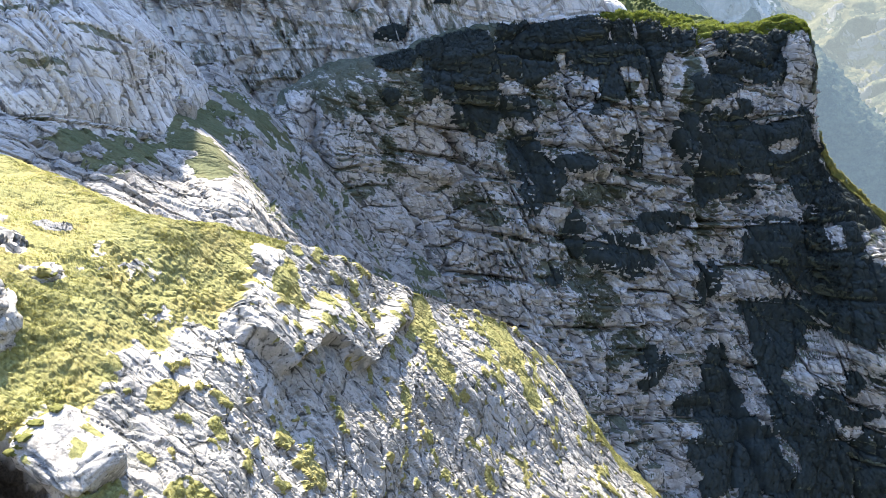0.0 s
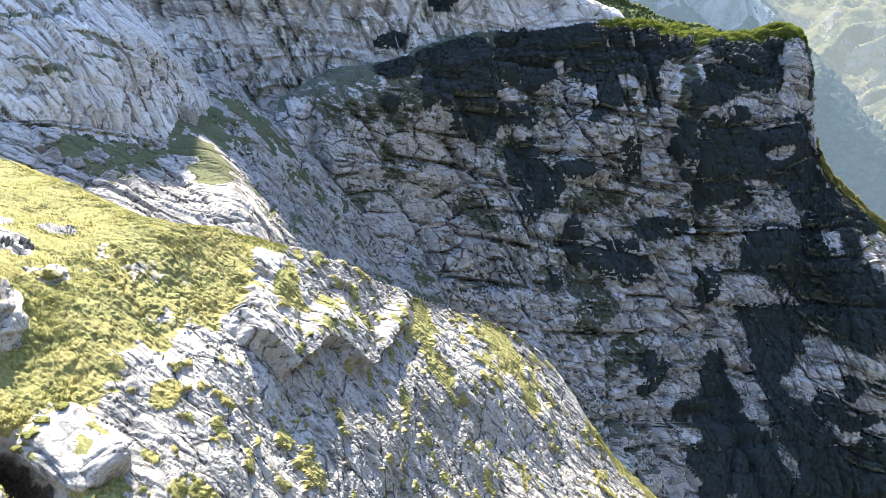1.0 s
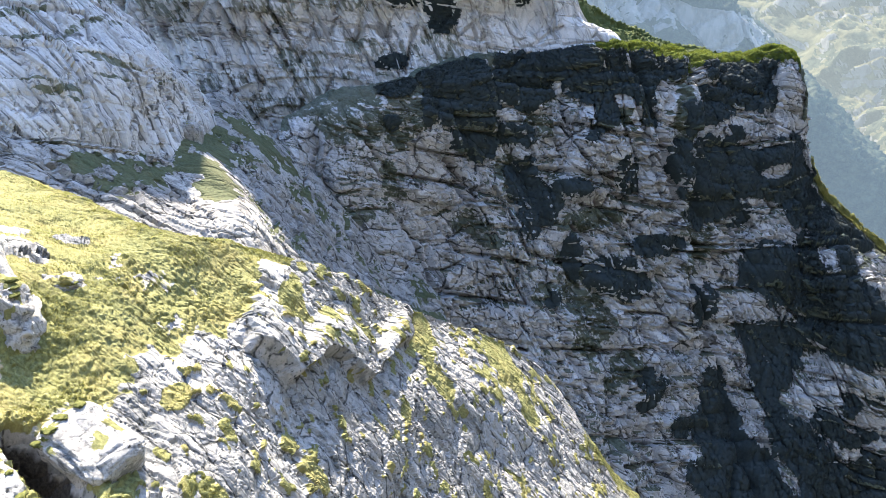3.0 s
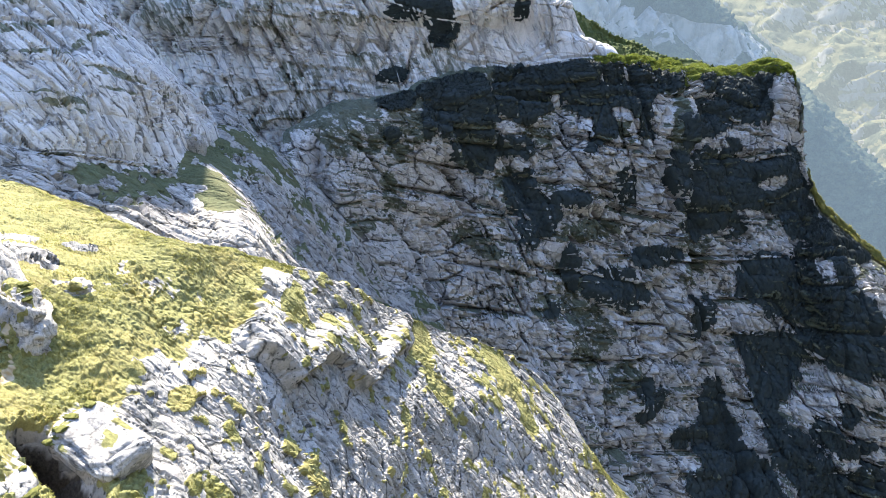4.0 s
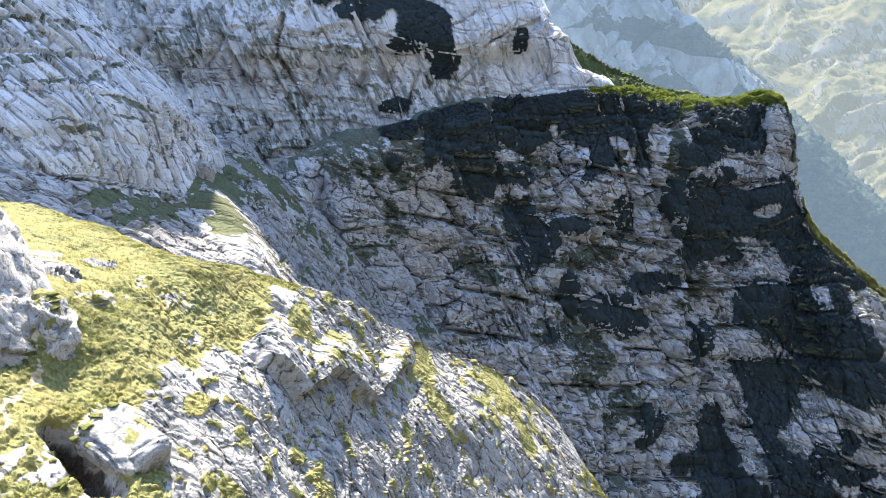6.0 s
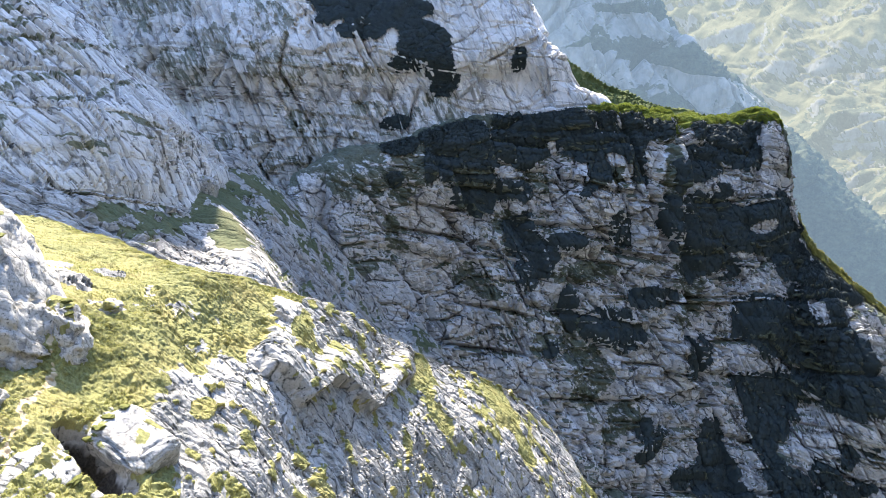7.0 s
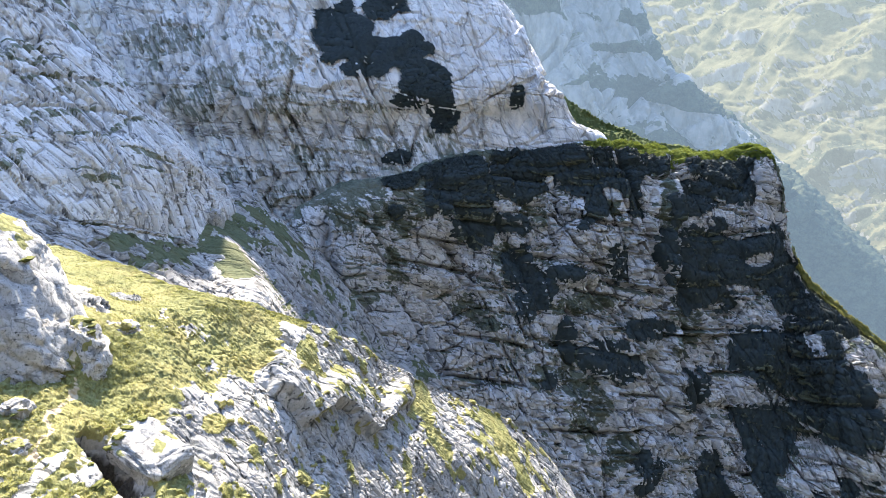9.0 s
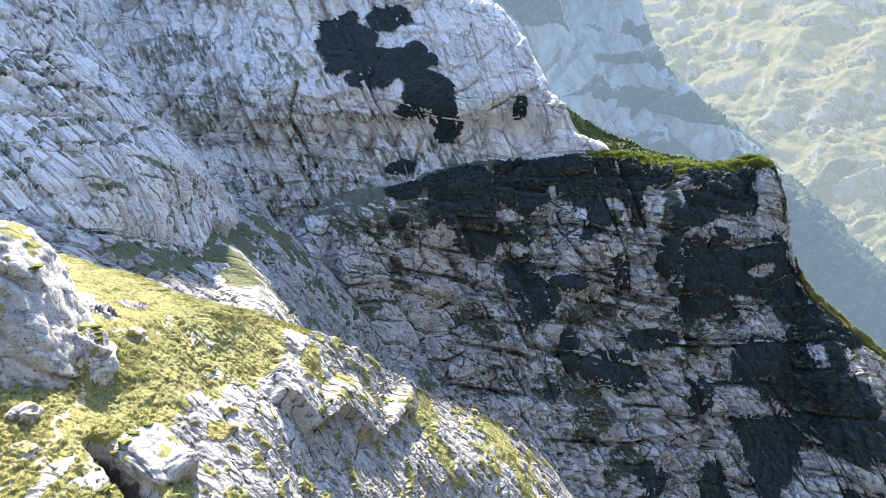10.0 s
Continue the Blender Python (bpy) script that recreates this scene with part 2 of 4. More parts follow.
SPUR_AXES = [(-0.14, 0.78, 0.13), (0.30, 0.12, -0.36), (0.19, 0.0, 0.16)]
# tones lowered to deepen the gorge: some of its shade is in the colour
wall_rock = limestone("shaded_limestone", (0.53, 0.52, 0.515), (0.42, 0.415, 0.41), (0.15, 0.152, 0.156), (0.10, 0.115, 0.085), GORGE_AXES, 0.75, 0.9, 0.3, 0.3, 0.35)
# rock and turf paled, darks lifted: haze over the cliff put into the colour
cliff_rock = limestone("haze_paled_limestone", (0.72, 0.69, 0.66), (0.62, 0.60, 0.58), (0.36, 0.36, 0.36), (0.24, 0.255, 0.21), CLIFF_AXES, 0.75, 0.5, 0.3, 0.25, 0.3)
slab_rock = limestone("bedded_limestone", (0.66, 0.64, 0.62), (0.55, 0.54, 0.525), (0.29, 0.285, 0.28), (0.16, 0.175, 0.125), SLAB_AXES, 0.9, 0.8, 0.3, 0.28, 0.35)
hill_rock = limestone("weathered_limestone", (0.40, 0.388, 0.368), (0.30, 0.292, 0.28), (0.12, 0.13, 0.128), (0.225, 0.225, 0.088), HILL_AXES, 1.5, 0.9, 0.35, 0.32, 0.4)
boulder_rock = limestone("boulder_limestone", (0.46, 0.445, 0.42), (0.37, 0.36, 0.34), (0.13, 0.13, 0.128), (0.225, 0.225, 0.088), BOULDER_AXES, 1.8, 0.45, 0.33, 0.25, 0.6)
spur_rock = limestone("spur_limestone", (0.42, 0.405, 0.38), (0.29, 0.28, 0.27), (0.105, 0.105, 0.10), (0.095, 0.11, 0.055), SPUR_AXES, 1.1, 0.9, 0.33, 0.3, 0.5)


def far_rock(name, haze, amount, grass, scale, stone=1.0):
    """A distant hillside of the backdrop: rock, turf and woods, with haze mixed in as a surface glow."""
    n = Nodes(name)
    rock = n.mix(n.ramp(n.noise(0.03 * scale, 8, 0.65, n.along([(1, 0, 0), (0, 1, 0), (0, 0, 0.3)])), [(0.35, 0.0), (0.6, 1.0)]), tuple(c * stone for c in (0.27, 0.27, 0.26)), tuple(c * stone for c in (0.47, 0.455, 0.43)))
    wood = n.mix(n.ramp(n.noise(0.04 * scale, 8, 0.75), [(0.4, 0.0), (0.6, 1.0)]), (0.02, 0.03, 0.02), (0.09, 0.105, 0.06))
    turf = n.mix(n.ramp(n.noise(0.05 * scale, 8, 0.7), [(0.35, 0.0), (0.65, 1.0)]), grass, tuple(c * 0.55 for c in grass))
    ragged = n.maths("MULTIPLY", n.maths("SUBTRACT", n.noise(0.08 * scale, 10, 0.75), 0.5), 1.6)
    colour = n.mix(n.ramp(n.maths("ADD", n.mask("veg"), ragged), [(0.3, 0.0), (0.7, 1.0)]), rock, turf)
    colour = n.mix(n.ramp(n.maths("ADD", n.mask("wood"), ragged), [(0.42, 0.0), (0.6, 1.0)]), colour, wood)
    n.done(colour, n.bump(n.noise(0.1 * scale, 8, 0.7), 1.0, 6 / scale))
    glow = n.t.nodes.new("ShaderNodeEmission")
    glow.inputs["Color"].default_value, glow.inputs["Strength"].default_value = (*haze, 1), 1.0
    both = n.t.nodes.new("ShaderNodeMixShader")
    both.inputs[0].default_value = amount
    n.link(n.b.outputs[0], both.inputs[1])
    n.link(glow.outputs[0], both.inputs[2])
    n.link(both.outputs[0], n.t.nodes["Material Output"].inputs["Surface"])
    return n.m


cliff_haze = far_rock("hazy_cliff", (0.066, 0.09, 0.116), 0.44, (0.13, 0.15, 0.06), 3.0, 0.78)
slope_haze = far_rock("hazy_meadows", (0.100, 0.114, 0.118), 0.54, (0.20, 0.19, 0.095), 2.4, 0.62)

# turf kept very dark so the added slopes and valley ground bounce little light
needle_slope = limestone("overgrown_slope", (0.3, 0.3, 0.3), (0.25, 0.25, 0.25), (0.1, 0.1, 0.1), (0.035, 0.045, 0.022), CLIFF_AXES, 0.8)
ridge_cover = limestone("pine_covered_ridge", (0.3, 0.3, 0.3), (0.25, 0.25, 0.25), (0.1, 0.1, 0.1), (0.075, 0.10, 0.03), CLIFF_AXES, 0.8)
needles = Nodes("dwarf_pine_needles", 0.8)
needles = needles.done(needles.mix(needles.ramp(needles.noise(1.2, 5), [(0.35, 0.0), (0.7, 1.0)]), (0.020, 0.028, 0.031), (0.034, 0.046, 0.044)))


def leafy(name, dark, light, scale, through):
    """Leaves that let part of the sunlight through."""
    n = Nodes(name, 0.85)
    tone = n.mix(n.ramp(n.noise(scale, 6), [(0.35, 0.0), (0.65, 1.0)]), dark, light)
    n.done(tone)
    thin, both = n.t.nodes.new("ShaderNodeBsdfTranslucent"), n.t.nodes.new("ShaderNodeMixShader")
    n.link(tone, thin.inputs["Color"])
    both.inputs[0].default_value = through
    n.link(n.b.outputs[0], both.inputs[1])
    n.link(thin.outputs[0], both.inputs[2])
    n.link(both.outputs[0], n.t.nodes["Material Output"].inputs["Surface"])
    return n.m


# brighter copy of the dwarf pine: sunlight on the crest put into its colour
scrub = leafy("sunlit_pine_needles", (0.08, 0.105, 0.02), (0.20, 0.24, 0.045), 0.8, 0.5)
blades = leafy("mountain_grass", (0.19, 0.20, 0.065), (0.32, 0.315, 0.12), 0.5, 0.65)


def arr(*rows):
    return [np.array(r, float) for r in rows]


# ---- foreground hill ----
HILL_CREST = [(-71.3, 74.3, 136.7), (-64.9, 82.2, 131.6), (-51.2, 79.1, 127.2), (-40.3, 70.4, 127.7), (-31.6, 63.6, 127.5), (-25.4, 62.0, 126.3), (-21.4, 69.3, 122.2), (-15.6, 74.2, 117.5), (-8.0, 88.8, 105.6), (1.6, 102.1, 93.7), (10.2, 108.6, 86.6), (18.5, 111.9, 77.9), (24.7, 106.0, 69.6), (32.5, 105.0, 59.1), (41.5, 103.6, 49.7)]
HILL_UPPER = [(-49.9, 48.9, 134.5), (-41.2, 49.0, 132.4), (-31.8, 46.0, 130.5), (-29.1, 47.7, 128.5), (-25.1, 47.5, 127.0), (-22.8, 52.4, 123.2), (-18.8, 56.6, 120.1), (-14.3, 62.8, 114.9), (-7.8, 75.7, 103.6), (0.5, 84.1, 95.0), (8.2, 90.6, 88.2), (15.8, 95.5, 80.0), (22.8, 96.6, 69.9), (30.5, 96.7, 60.9), (39.6, 97.5, 51.8)]
HILL_MIDDLE = [(-38.1, 34.4, 132.5), (-32.7, 35.9, 130.4), (-28.5, 37.9, 126.8), (-26.0, 39.2, 125.1), (-22.4, 39.0, 124.1), (-19.5, 41.3, 121.5), (-16.5, 45.6, 118.0), (-13.4, 53.3, 111.3), (-7.4, 61.7, 102.7), (-0.5, 73.4, 91.8), (7.0, 81.5, 83.7), (14.3, 86.1, 76.7), (20.6, 86.0, 70.8), (28.3, 87.6, 63.1), (37.5, 90.5, 54.4)]
HILL_LOWER = [(-31.7, 26.2, 130.5), (-27.9, 28.0, 128.3), (-24.0, 29.1, 125.6), (-21.9, 30.1, 124.1), (-19.4, 30.9, 122.7), (-16.6, 32.1, 120.9), (-14.2, 35.8, 117.4), (-12.0, 42.8, 110.4), (-7.4, 52.5, 100.2), (-1.3, 61.9, 90.8), (5.7, 69.7, 82.5), (12.3, 73.9, 76.9), (18.4, 75.7, 72.3), (26.1, 78.8, 65.6), (35.4, 83.5, 57.0)]
HILL_FOOT = [(-27.5, 20.6, 128.9), (-24.3, 22.0, 126.8), (-21.0, 23.0, 124.4), (-19.3, 24.0, 122.9), (-17.4, 25.2, 121.3), (-15.3, 26.9, 118.9), (-13.2, 29.8, 115.5), (-10.8, 34.2, 110.4), (-6.8, 41.1, 102.4), (-1.9, 48.8, 94.3), (4.2, 55.4, 86.7), (10.1, 60.6, 80.8), (16.2, 65.3, 75.4), (24.0, 70.5, 68.4), (33.4, 77.0, 59.7)]
crest, upper, middle, lower, foot = arr(HILL_CREST, HILL_UPPER, HILL_MIDDLE, HILL_LOWER, HILL_FOOT)
for line, drop in ((crest, (4.5, 2.5)), (upper, (3.0, 1.5)), (middle, (3.0, 1.8)), (lower, (2.5, 1.3)), (foot, (2.0, 1.0))):
    line[:2, 2] -= drop
side = np.clip((crest[:, 0] + 25) / 40, 0, 1)[:, None]
lip = crest + np.array([[-1.0, 4.0, -1.2]]) * (1 - side) + np.array([[3.0, 4.0, -3.0]]) * side
flank = np.clip((crest[:, :1] - 22) / 10, 0, 1)  # the green flank low down on the gorge side
beyond = crest + np.array([[-4.0, 18.0, -9.0]]) * (1 - side) + np.array([[14.0, 12.0, -24.0]]) * side + np.array([[0.0, -4.0, 7.0]]) * flank
under = foot + (foot - lower) * 1.4 + np.array([[0.0, 0.0, -6.0]])
G = loft([beyond, lip, crest, upper, middle, lower, foot, under], 560, 780)
NV, NU = G.shape[:2]
N = normals(G)
if N[:, :, 2].mean() < 0:
    N = -N
P = G.reshape(-1, 3)
# where turf gives way to rock, by the plan; then bare outcrops and grassy ledges
EDGE_Y = [-20, 29.5, 33.9, 37.3, 41.9, 47.0, 52.0, 57.0, 61.0, 68.7, 75.0, 130]
EDGE_X = [-13.0, -15.8, -18.3, -21.2, -21.8, -22.6, -21.5, -19.5, -18.8, -19.6, -17.5, -2.0]
TURF_LEDGES = [(-3.6, 92.0, 2.5, 7.5), (10.4, 104, 4.6, 8.5), (-19.8, 43.6, 0.8, 2.2), (-0.8, 83.7, 2.5, 3.0), (14.4, 97.4, 2.0, 4.0), (-19.4, 33.4, 1.5, 1.8), (-15.4, 36.6, 1.5, 1.5), (-11.8, 50.1, 1.2, 1.5), (-16.4, 67.0, 1.6, 4.0), (-9.4, 74.5, 0.6, 1.5), (-5.0, 71.6, 0.7, 2.0)]
OUTCROPS = [(-29.4, 48.6, 1.8, 1.4), (-35.0, 51.6, 3.4, 3.0), (-39.0, 56.5, 2.5, 1.5), (-33.0, 57.5, 1.6, 0.9)]
wob = fbm(P, 3.0, 4, 5)
rock = P[:, 0] - np.interp(P[:, 1], EDGE_Y, EDGE_X) + 1.3 * wob
rock = ramp(rock, -0.6, 0.6)
for x, y, a, b in TURF_LEDGES:
    rock *= ramp(np.hypot((P[:, 0] - x) / a, (P[:, 1] - y) / b) + 0.35 * wob, 0.75, 1.1)
row_at = np.repeat(np.linspace(0, 1, NV), NU)
rock *= 1 - 0.8 * ramp(P[:, 0], 24, 32) * (1 - ramp(row_at + 0.03 * wob, 0.2, 0.28))
stony = rock.copy()
tufts = fbm(P, 1.5, 3, 23) + 0.5 * fbm(P, 7.0, 2, 31)
rock *= 1 - ramp(tufts - 0.012 * np.clip(P[:, 0] + 12, 0, 12) * ramp(-P[:, 2], -92, -82), 0.5, 0.66)
outcrop = np.zeros(len(P))
for x, y, a, b in OUTCROPS:
    outcrop = np.maximum(outcrop, 1 - ramp(np.hypot((P[:, 0] - x) / a, (P[:, 1] - y) / b) + 0.6 * wob, 0.6, 1.2))
    rock = np.maximum(rock, 1 - ramp(np.hypot((P[:, 0] - x) / a, (P[:, 1] - y) / b) + 0.4 * wob, 0.75, 1.1))
# the smooth top block overhangs a lower, striated face
LIP_X = [-24, -19.4, -17.5, -14.9, -13.7, -12.3, -9.7, -8.5, -7.0, -4.6]
LIP_Y = [60, 55.9, 55.0, 55.7, 62.0, 66.3, 67.5, 74.5, 82.0, 87.5]
over = 0.45 * (P[:, 1] - np.interp(P[:, 0], LIP_X, LIP_Y)) + 0.3 * fbm(P, 2.5, 3, 65)
reach = ramp(P[:, 0], -23.0, -17.0) * (1 - ramp(P[:, 0], -8.0, 1.0))
block = reach * ramp(over, -0.2, 0.3) * (1 - ramp(over, 1.2, 4.5))
striated = np.maximum(ramp(P[:, 0], -15, -5) * 0.7, 0.4 * (1 - block)) * (1 - 0.8 * block)
karst = 1 - np.abs(fbm(P, 2.6, 5, 66, 0.55))
stone = 0.13 * (karst - 0.6) + striated * jointed(P, HILL_AXES, [(5.0, 0.75), (2.2, 0.24), (0.9, 0.06)], 11, 0.35, 0.6) + 0.06 * fbm(P, 0.9, 4, 61)
grain = P @ np.array(HILL_AXES).T * [1.0, 0.9, 0.9]
stone -= 0.2 * (1 - ramp(np.abs(fbm(grain, 2.2, 3, 67)), 0.0, 0.09)) + 0.06 * (1 - ramp(np.abs(fbm(grain, 0.9, 3, 68)), 0.0, 0.12)) + 0.15 * ramp(fbm(P, 0.8, 3, 69), 0.5, 0.8)
form = stony * (0.15 + 0.45 * fbm(P, 6.0, 2, 63) + 1.9 * block)
hummock, lump, _ = cells(P * [1.0, 1.0, 0.6] / 0.75, 45)
uneven = 0.3 + 0.7 * ramp(fbm(P, 9.0, 3, 46) - (P[:, 1] - 44) / 14, -0.5, 0.5)
steps = ledges(P @ np.array([[1, 0, 0.3], [0, 1, 0], [0, 0, 1.0]]).T, 0.35, 1.5, 0.5, 48)
clump, thick, _ = cells(P * [1.0, 1.0, 0.7] / 0.42, 44)
turf = 0.09 * ramp(clump, 0.0, 0.5) * (0.4 + thick) * (1 - 0.5 * stony) + 0.12 * fbm(P, 1.1, 3, 41) + 0.45 * fbm(P, 6.0, 2, 43) + (1 - 0.7 * stony) * uneven * (0.27 * ramp(hummock, 0.0, 0.55) * (0.5 + lump) + 0.28 * steps) + 0.12 * ramp(tufts, 0.45, 0.8)
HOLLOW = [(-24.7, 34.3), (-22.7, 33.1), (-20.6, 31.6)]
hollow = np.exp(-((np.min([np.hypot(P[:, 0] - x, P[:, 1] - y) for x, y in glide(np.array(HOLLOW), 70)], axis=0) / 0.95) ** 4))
bald = 0.8 * ramp(fbm(P * [1.6, 0.7, 1.0], 1.3, 4, 47), 0.4, 0.6) * uneven * (1 - stony)
rock = np.maximum.reduce([rock, bald, ramp(hollow, 0.03, 0.15)])
form = form + outcrop * (0.35 + 0.5 * jointed(P, BOULDER_AXES, [(2.6, 0.9), (1.1, 0.4)], 71)) - 3.8 * hollow
lift = form + rock * (0.1 + stone * (1 - 0.8 * bald)) + (1 - rock) * turf + 0.12 * stony * (1 - rock)
D = G + N * lift.reshape(NV, NU, 1)
hill_veg = (1 - rock).reshape(NV, NU)
TRACK = np.array([(-29.2, 41.0), (-28.4, 38.8), (-28.2, 37.4), (-28.1, 35.8), (-28.1, 34.3), (-27.1, 33.2), (-27.0, 32.0), (-26.4, 30.0)])
along = glide(TRACK, 60)
near = np.sqrt(((P[:, None, :2] - along[None]) ** 2).sum(2).min(1)) if len(P) < 1000 else np.concatenate([np.sqrt(((c[:, None, :2] - along[None]) ** 2).sum(2).min(1)) for c in np.array_split(P, 40)])
trodden = 1 - ramp(near + 0.2 * fbm(P, 0.8, 3, 49), 0.08, 0.3)
# the last mask darkens the hollow's colour in place of its shadow
sheet("hillside", D, hill_rock, "grassy hillside breaking off into pale grey limestone", {"veg": hill_veg, "trodden": trodden, "hollow_shade": np.clip(hollow * 1.6 + 0.25 * fbm(P, 0.6, 3, 50), 0, 1)}, smooth=False)
hill_grid, hill_rockmask, hill_normals = D, rock.reshape(NV, NU), N

# ---- saddle and spur below the slab wall ----
SADDLE_BACK = [(-67.7, 82.6, 130.8), (-57.1, 94.2, 125.1), (-55.7, 116.7, 122.9), (-53.6, 139.2, 122.3), (-46.2, 154.8, 119.2), (-34.2, 162.0, 108.0), (-25.4, 161.2, 96.9), (-14.9, 171.1, 81.1), (-0.6, 161.8, 69.9)]
SADDLE_UPPER = [(-65.3, 79.0, 129.5), (-55.0, 88.6, 124.3), (-52.5, 106.6, 121.1), (-50.1, 127.1, 118.0), (-41.0, 135.9, 114.9), (-31.7, 146.4, 103.9), (-23.0, 150.1, 92.4), (-12.3, 160.1, 77.0), (2.0, 150.6, 68.6)]
SADDLE_MIDDLE = [(-63.0, 75.6, 128.3), (-53.2, 83.7, 123.4), (-49.3, 97.2, 119.8), (-45.7, 113.2, 115.3), (-37.7, 123.3, 110.5), (-29.4, 132.5, 100.6), (-20.9, 140.5, 88.1), (-9.5, 143.8, 76.5), (4.3, 140.5, 67.5)]
SADDLE_LOWER = [(-60.9, 72.4, 127.2), (-51.6, 79.4, 122.6), (-46.5, 88.8, 118.8), (-41.2, 99.6, 113.8), (-33.4, 107.7, 108.5), (-27.0, 119.0, 98.5), (-18.6, 128.3, 86.0), (-7.1, 129.6, 76.4), (6.3, 131.3, 66.5)]
SADDLE_FRONT = [(-58.9, 69.4, 126.2), (-50.2, 75.6, 121.8), (-44.2, 82.0, 117.8), (-37.8, 89.2, 112.3), (-30.6, 97.3, 105.9), (-25.0, 107.3, 96.9), (-16.2, 115.6, 85.3), (-5.1, 117.7, 76.2), (8.2, 123.0, 65.7)]
back, s1, s2, s3, front = arr(SADDLE_BACK, SADDLE_UPPER, SADDLE_MIDDLE, SADDLE_LOWER, SADDLE_FRONT)
for line, drop in ((s1, (2, 1)), (s2, (5, 3)), (s3, (7, 4)), (front, (9, 6))):
    line[:2, 2] -= drop
right_side = np.clip((np.arange(len(back)) - 4) / 1.5, 0, 1)[:, None]
G = loft([back + np.array([-4, 14, 2]) * (1 - right_side) + np.array([3, 6, -40]) * right_side, back + np.array([-1, 5, 0.5]) * (1 - right_side) + np.array([0.5, 2, -6]) * right_side, back, s1, s2, s3, front, front + (front - s3) * 0.8 - [0, 0, 4]], 260, 340)
NV, NU = G.shape[:2]
N = normals(G)
if N[:, :, 2].mean() < 0:
    N = -N
P = G.reshape(-1, 3)
lift = jointed(P, SPUR_AXES, [(7.0, 0.75), (3.0, 0.4), (1.3, 0.16)], 211, 0.5) + 0.4 * fbm(P, 4, 4, 212)
meadow = np.maximum.reduce([1 - ramp(np.hypot((P[:, 0] - x) / a, (P[:, 1] - y) / b) + 0.8 * fbm(P, 4, 5, 215, 0.6), 0.45, 1.1) for x, y, a, b in ((-50, 134, 9, 16), (-52, 112, 5, 14), (-45, 124, 5, 7), (-43, 119.5, 5, 7), (-40, 150, 8, 8))])
lift = lift * (1 - 0.88 * meadow) + 0.15 * meadow * fbm(P, 1.6, 3, 216)
spur = np.min([np.hypot(P[:, 0] - x, P[:, 1] - y) for x, y in glide(np.array([(-49.3, 129.6), (-43.5, 123.2), (-38.0, 117.5), (-35.5, 108.0)]), 160)], axis=0)
lift = lift * (1 - 0.6 * np.exp(-((spur / 7.0) ** 2))) + 2.4 * np.exp(-((spur / 4.5) ** 2))  # the spur's crest
D = G + N * lift.reshape(NV, NU, 1)
veg = np.maximum(meadow, ramp(normals(D)[:, :, 2].reshape(-1) * np.sign(normals(D)[:, :, 2].mean()) + 0.35 * fbm(P, 5, 4, 217), 0.75, 1.05) * ramp(P[:, 0] + 0.3 * (P[:, 1] - 100), -36, -28))
sheet("saddle", D, spur_rock, "rocky spur and small meadow under the slab wall", {"veg": veg}, smooth=False)

# ---- slab wall ----
SLAB_FAR = [(-112.9, 107.6, 187.0), (-103.0, 99.1, 169.4), (-96.8, 92.0, 158.0), (-93.3, 89.5, 152.6), (-90.3, 86.0, 147.2), (-87.6, 83.1, 142.7), (-84.4, 79.2, 137.1), (-81.9, 75.7, 132.4), (-79.5, 72.3, 127.9)]
SLAB_OUTER = [(-110.0, 121.2, 189.7), (-100.1, 111.6, 171.9), (-93.3, 104.8, 160.1), (-88.7, 102.5, 153.6), (-84.7, 99.8, 148.0), (-81.0, 97.2, 143.0), (-76.9, 92.9, 136.7), (-73.5, 88.9, 131.0), (-70.9, 85.3, 126.2)]
SLAB_MIDDLE = [(-107.0, 133.0, 192.0), (-97.2, 122.2, 174.0), (-89.8, 115.9, 161.9), (-83.9, 113.7, 154.6), (-78.6, 111.4, 148.8), (-73.5, 108.5, 143.4), (-68.9, 104.2, 136.6), (-64.7, 100.1, 129.9), (-61.9, 96.3, 124.8)]
SLAB_INNER = [(-103.9, 144.0, 194.1), (-94.2, 131.8, 175.9), (-86.0, 126.0, 163.6), (-78.5, 123.4, 155.5), (-71.7, 121.1, 149.6), (-65.4, 118.2, 143.9), (-59.8, 113.3, 136.7), (-56.2, 111.7, 128.8), (-54.7, 110.8, 122.7)]
SLAB_EDGE = [(-99.8, 156.5, 196.5), (-90.3, 142.5, 178.0), (-80.7, 136.6, 165.4), (-74.0, 133.2, 156.5), (-68.8, 132.2, 150.5), (-63.6, 132.5, 144.4), (-55.9, 133.7, 135.8), (-50.8, 140.8, 124.7), (-49.0, 141.8, 117.1)]
c1, c2, c3, c4, c5 = [np.concatenate([c, c[-1:] * 2 - c[-3:-2]]) for c in arr(SLAB_FAR, SLAB_OUTER, SLAB_MIDDLE, SLAB_INNER, SLAB_EDGE)]
turned = c5 + np.array([[-6.0, 22.0, -3.0]])
G = loft([c1, c2, c3, c4, c5, turned, turned + np.array([[-20.0, 25.0, -5.0]])], 340, 380)
NV, NU = G.shape[:2]
N = normals(G)
if N[:, :, 0].mean() < 0:
    N = -N
P = G.reshape(-1, 3)
BENCH_AXES = [(-0.318, 0.482, 0.817), (0.1, 0.2, -0.07), (0.2, -0.07, 0.12)]
lift = jointed(P, SLAB_AXES, [(5.5, 0.85), (2.4, 0.42), (1.1, 0.2)], 311, 0.3) + jointed(P, BENCH_AXES, [(9.0, 0.8)], 321, 0.35) + 0.5 * fbm(P, 9, 3, 312)
D = G + N * lift.reshape(NV, NU, 1)
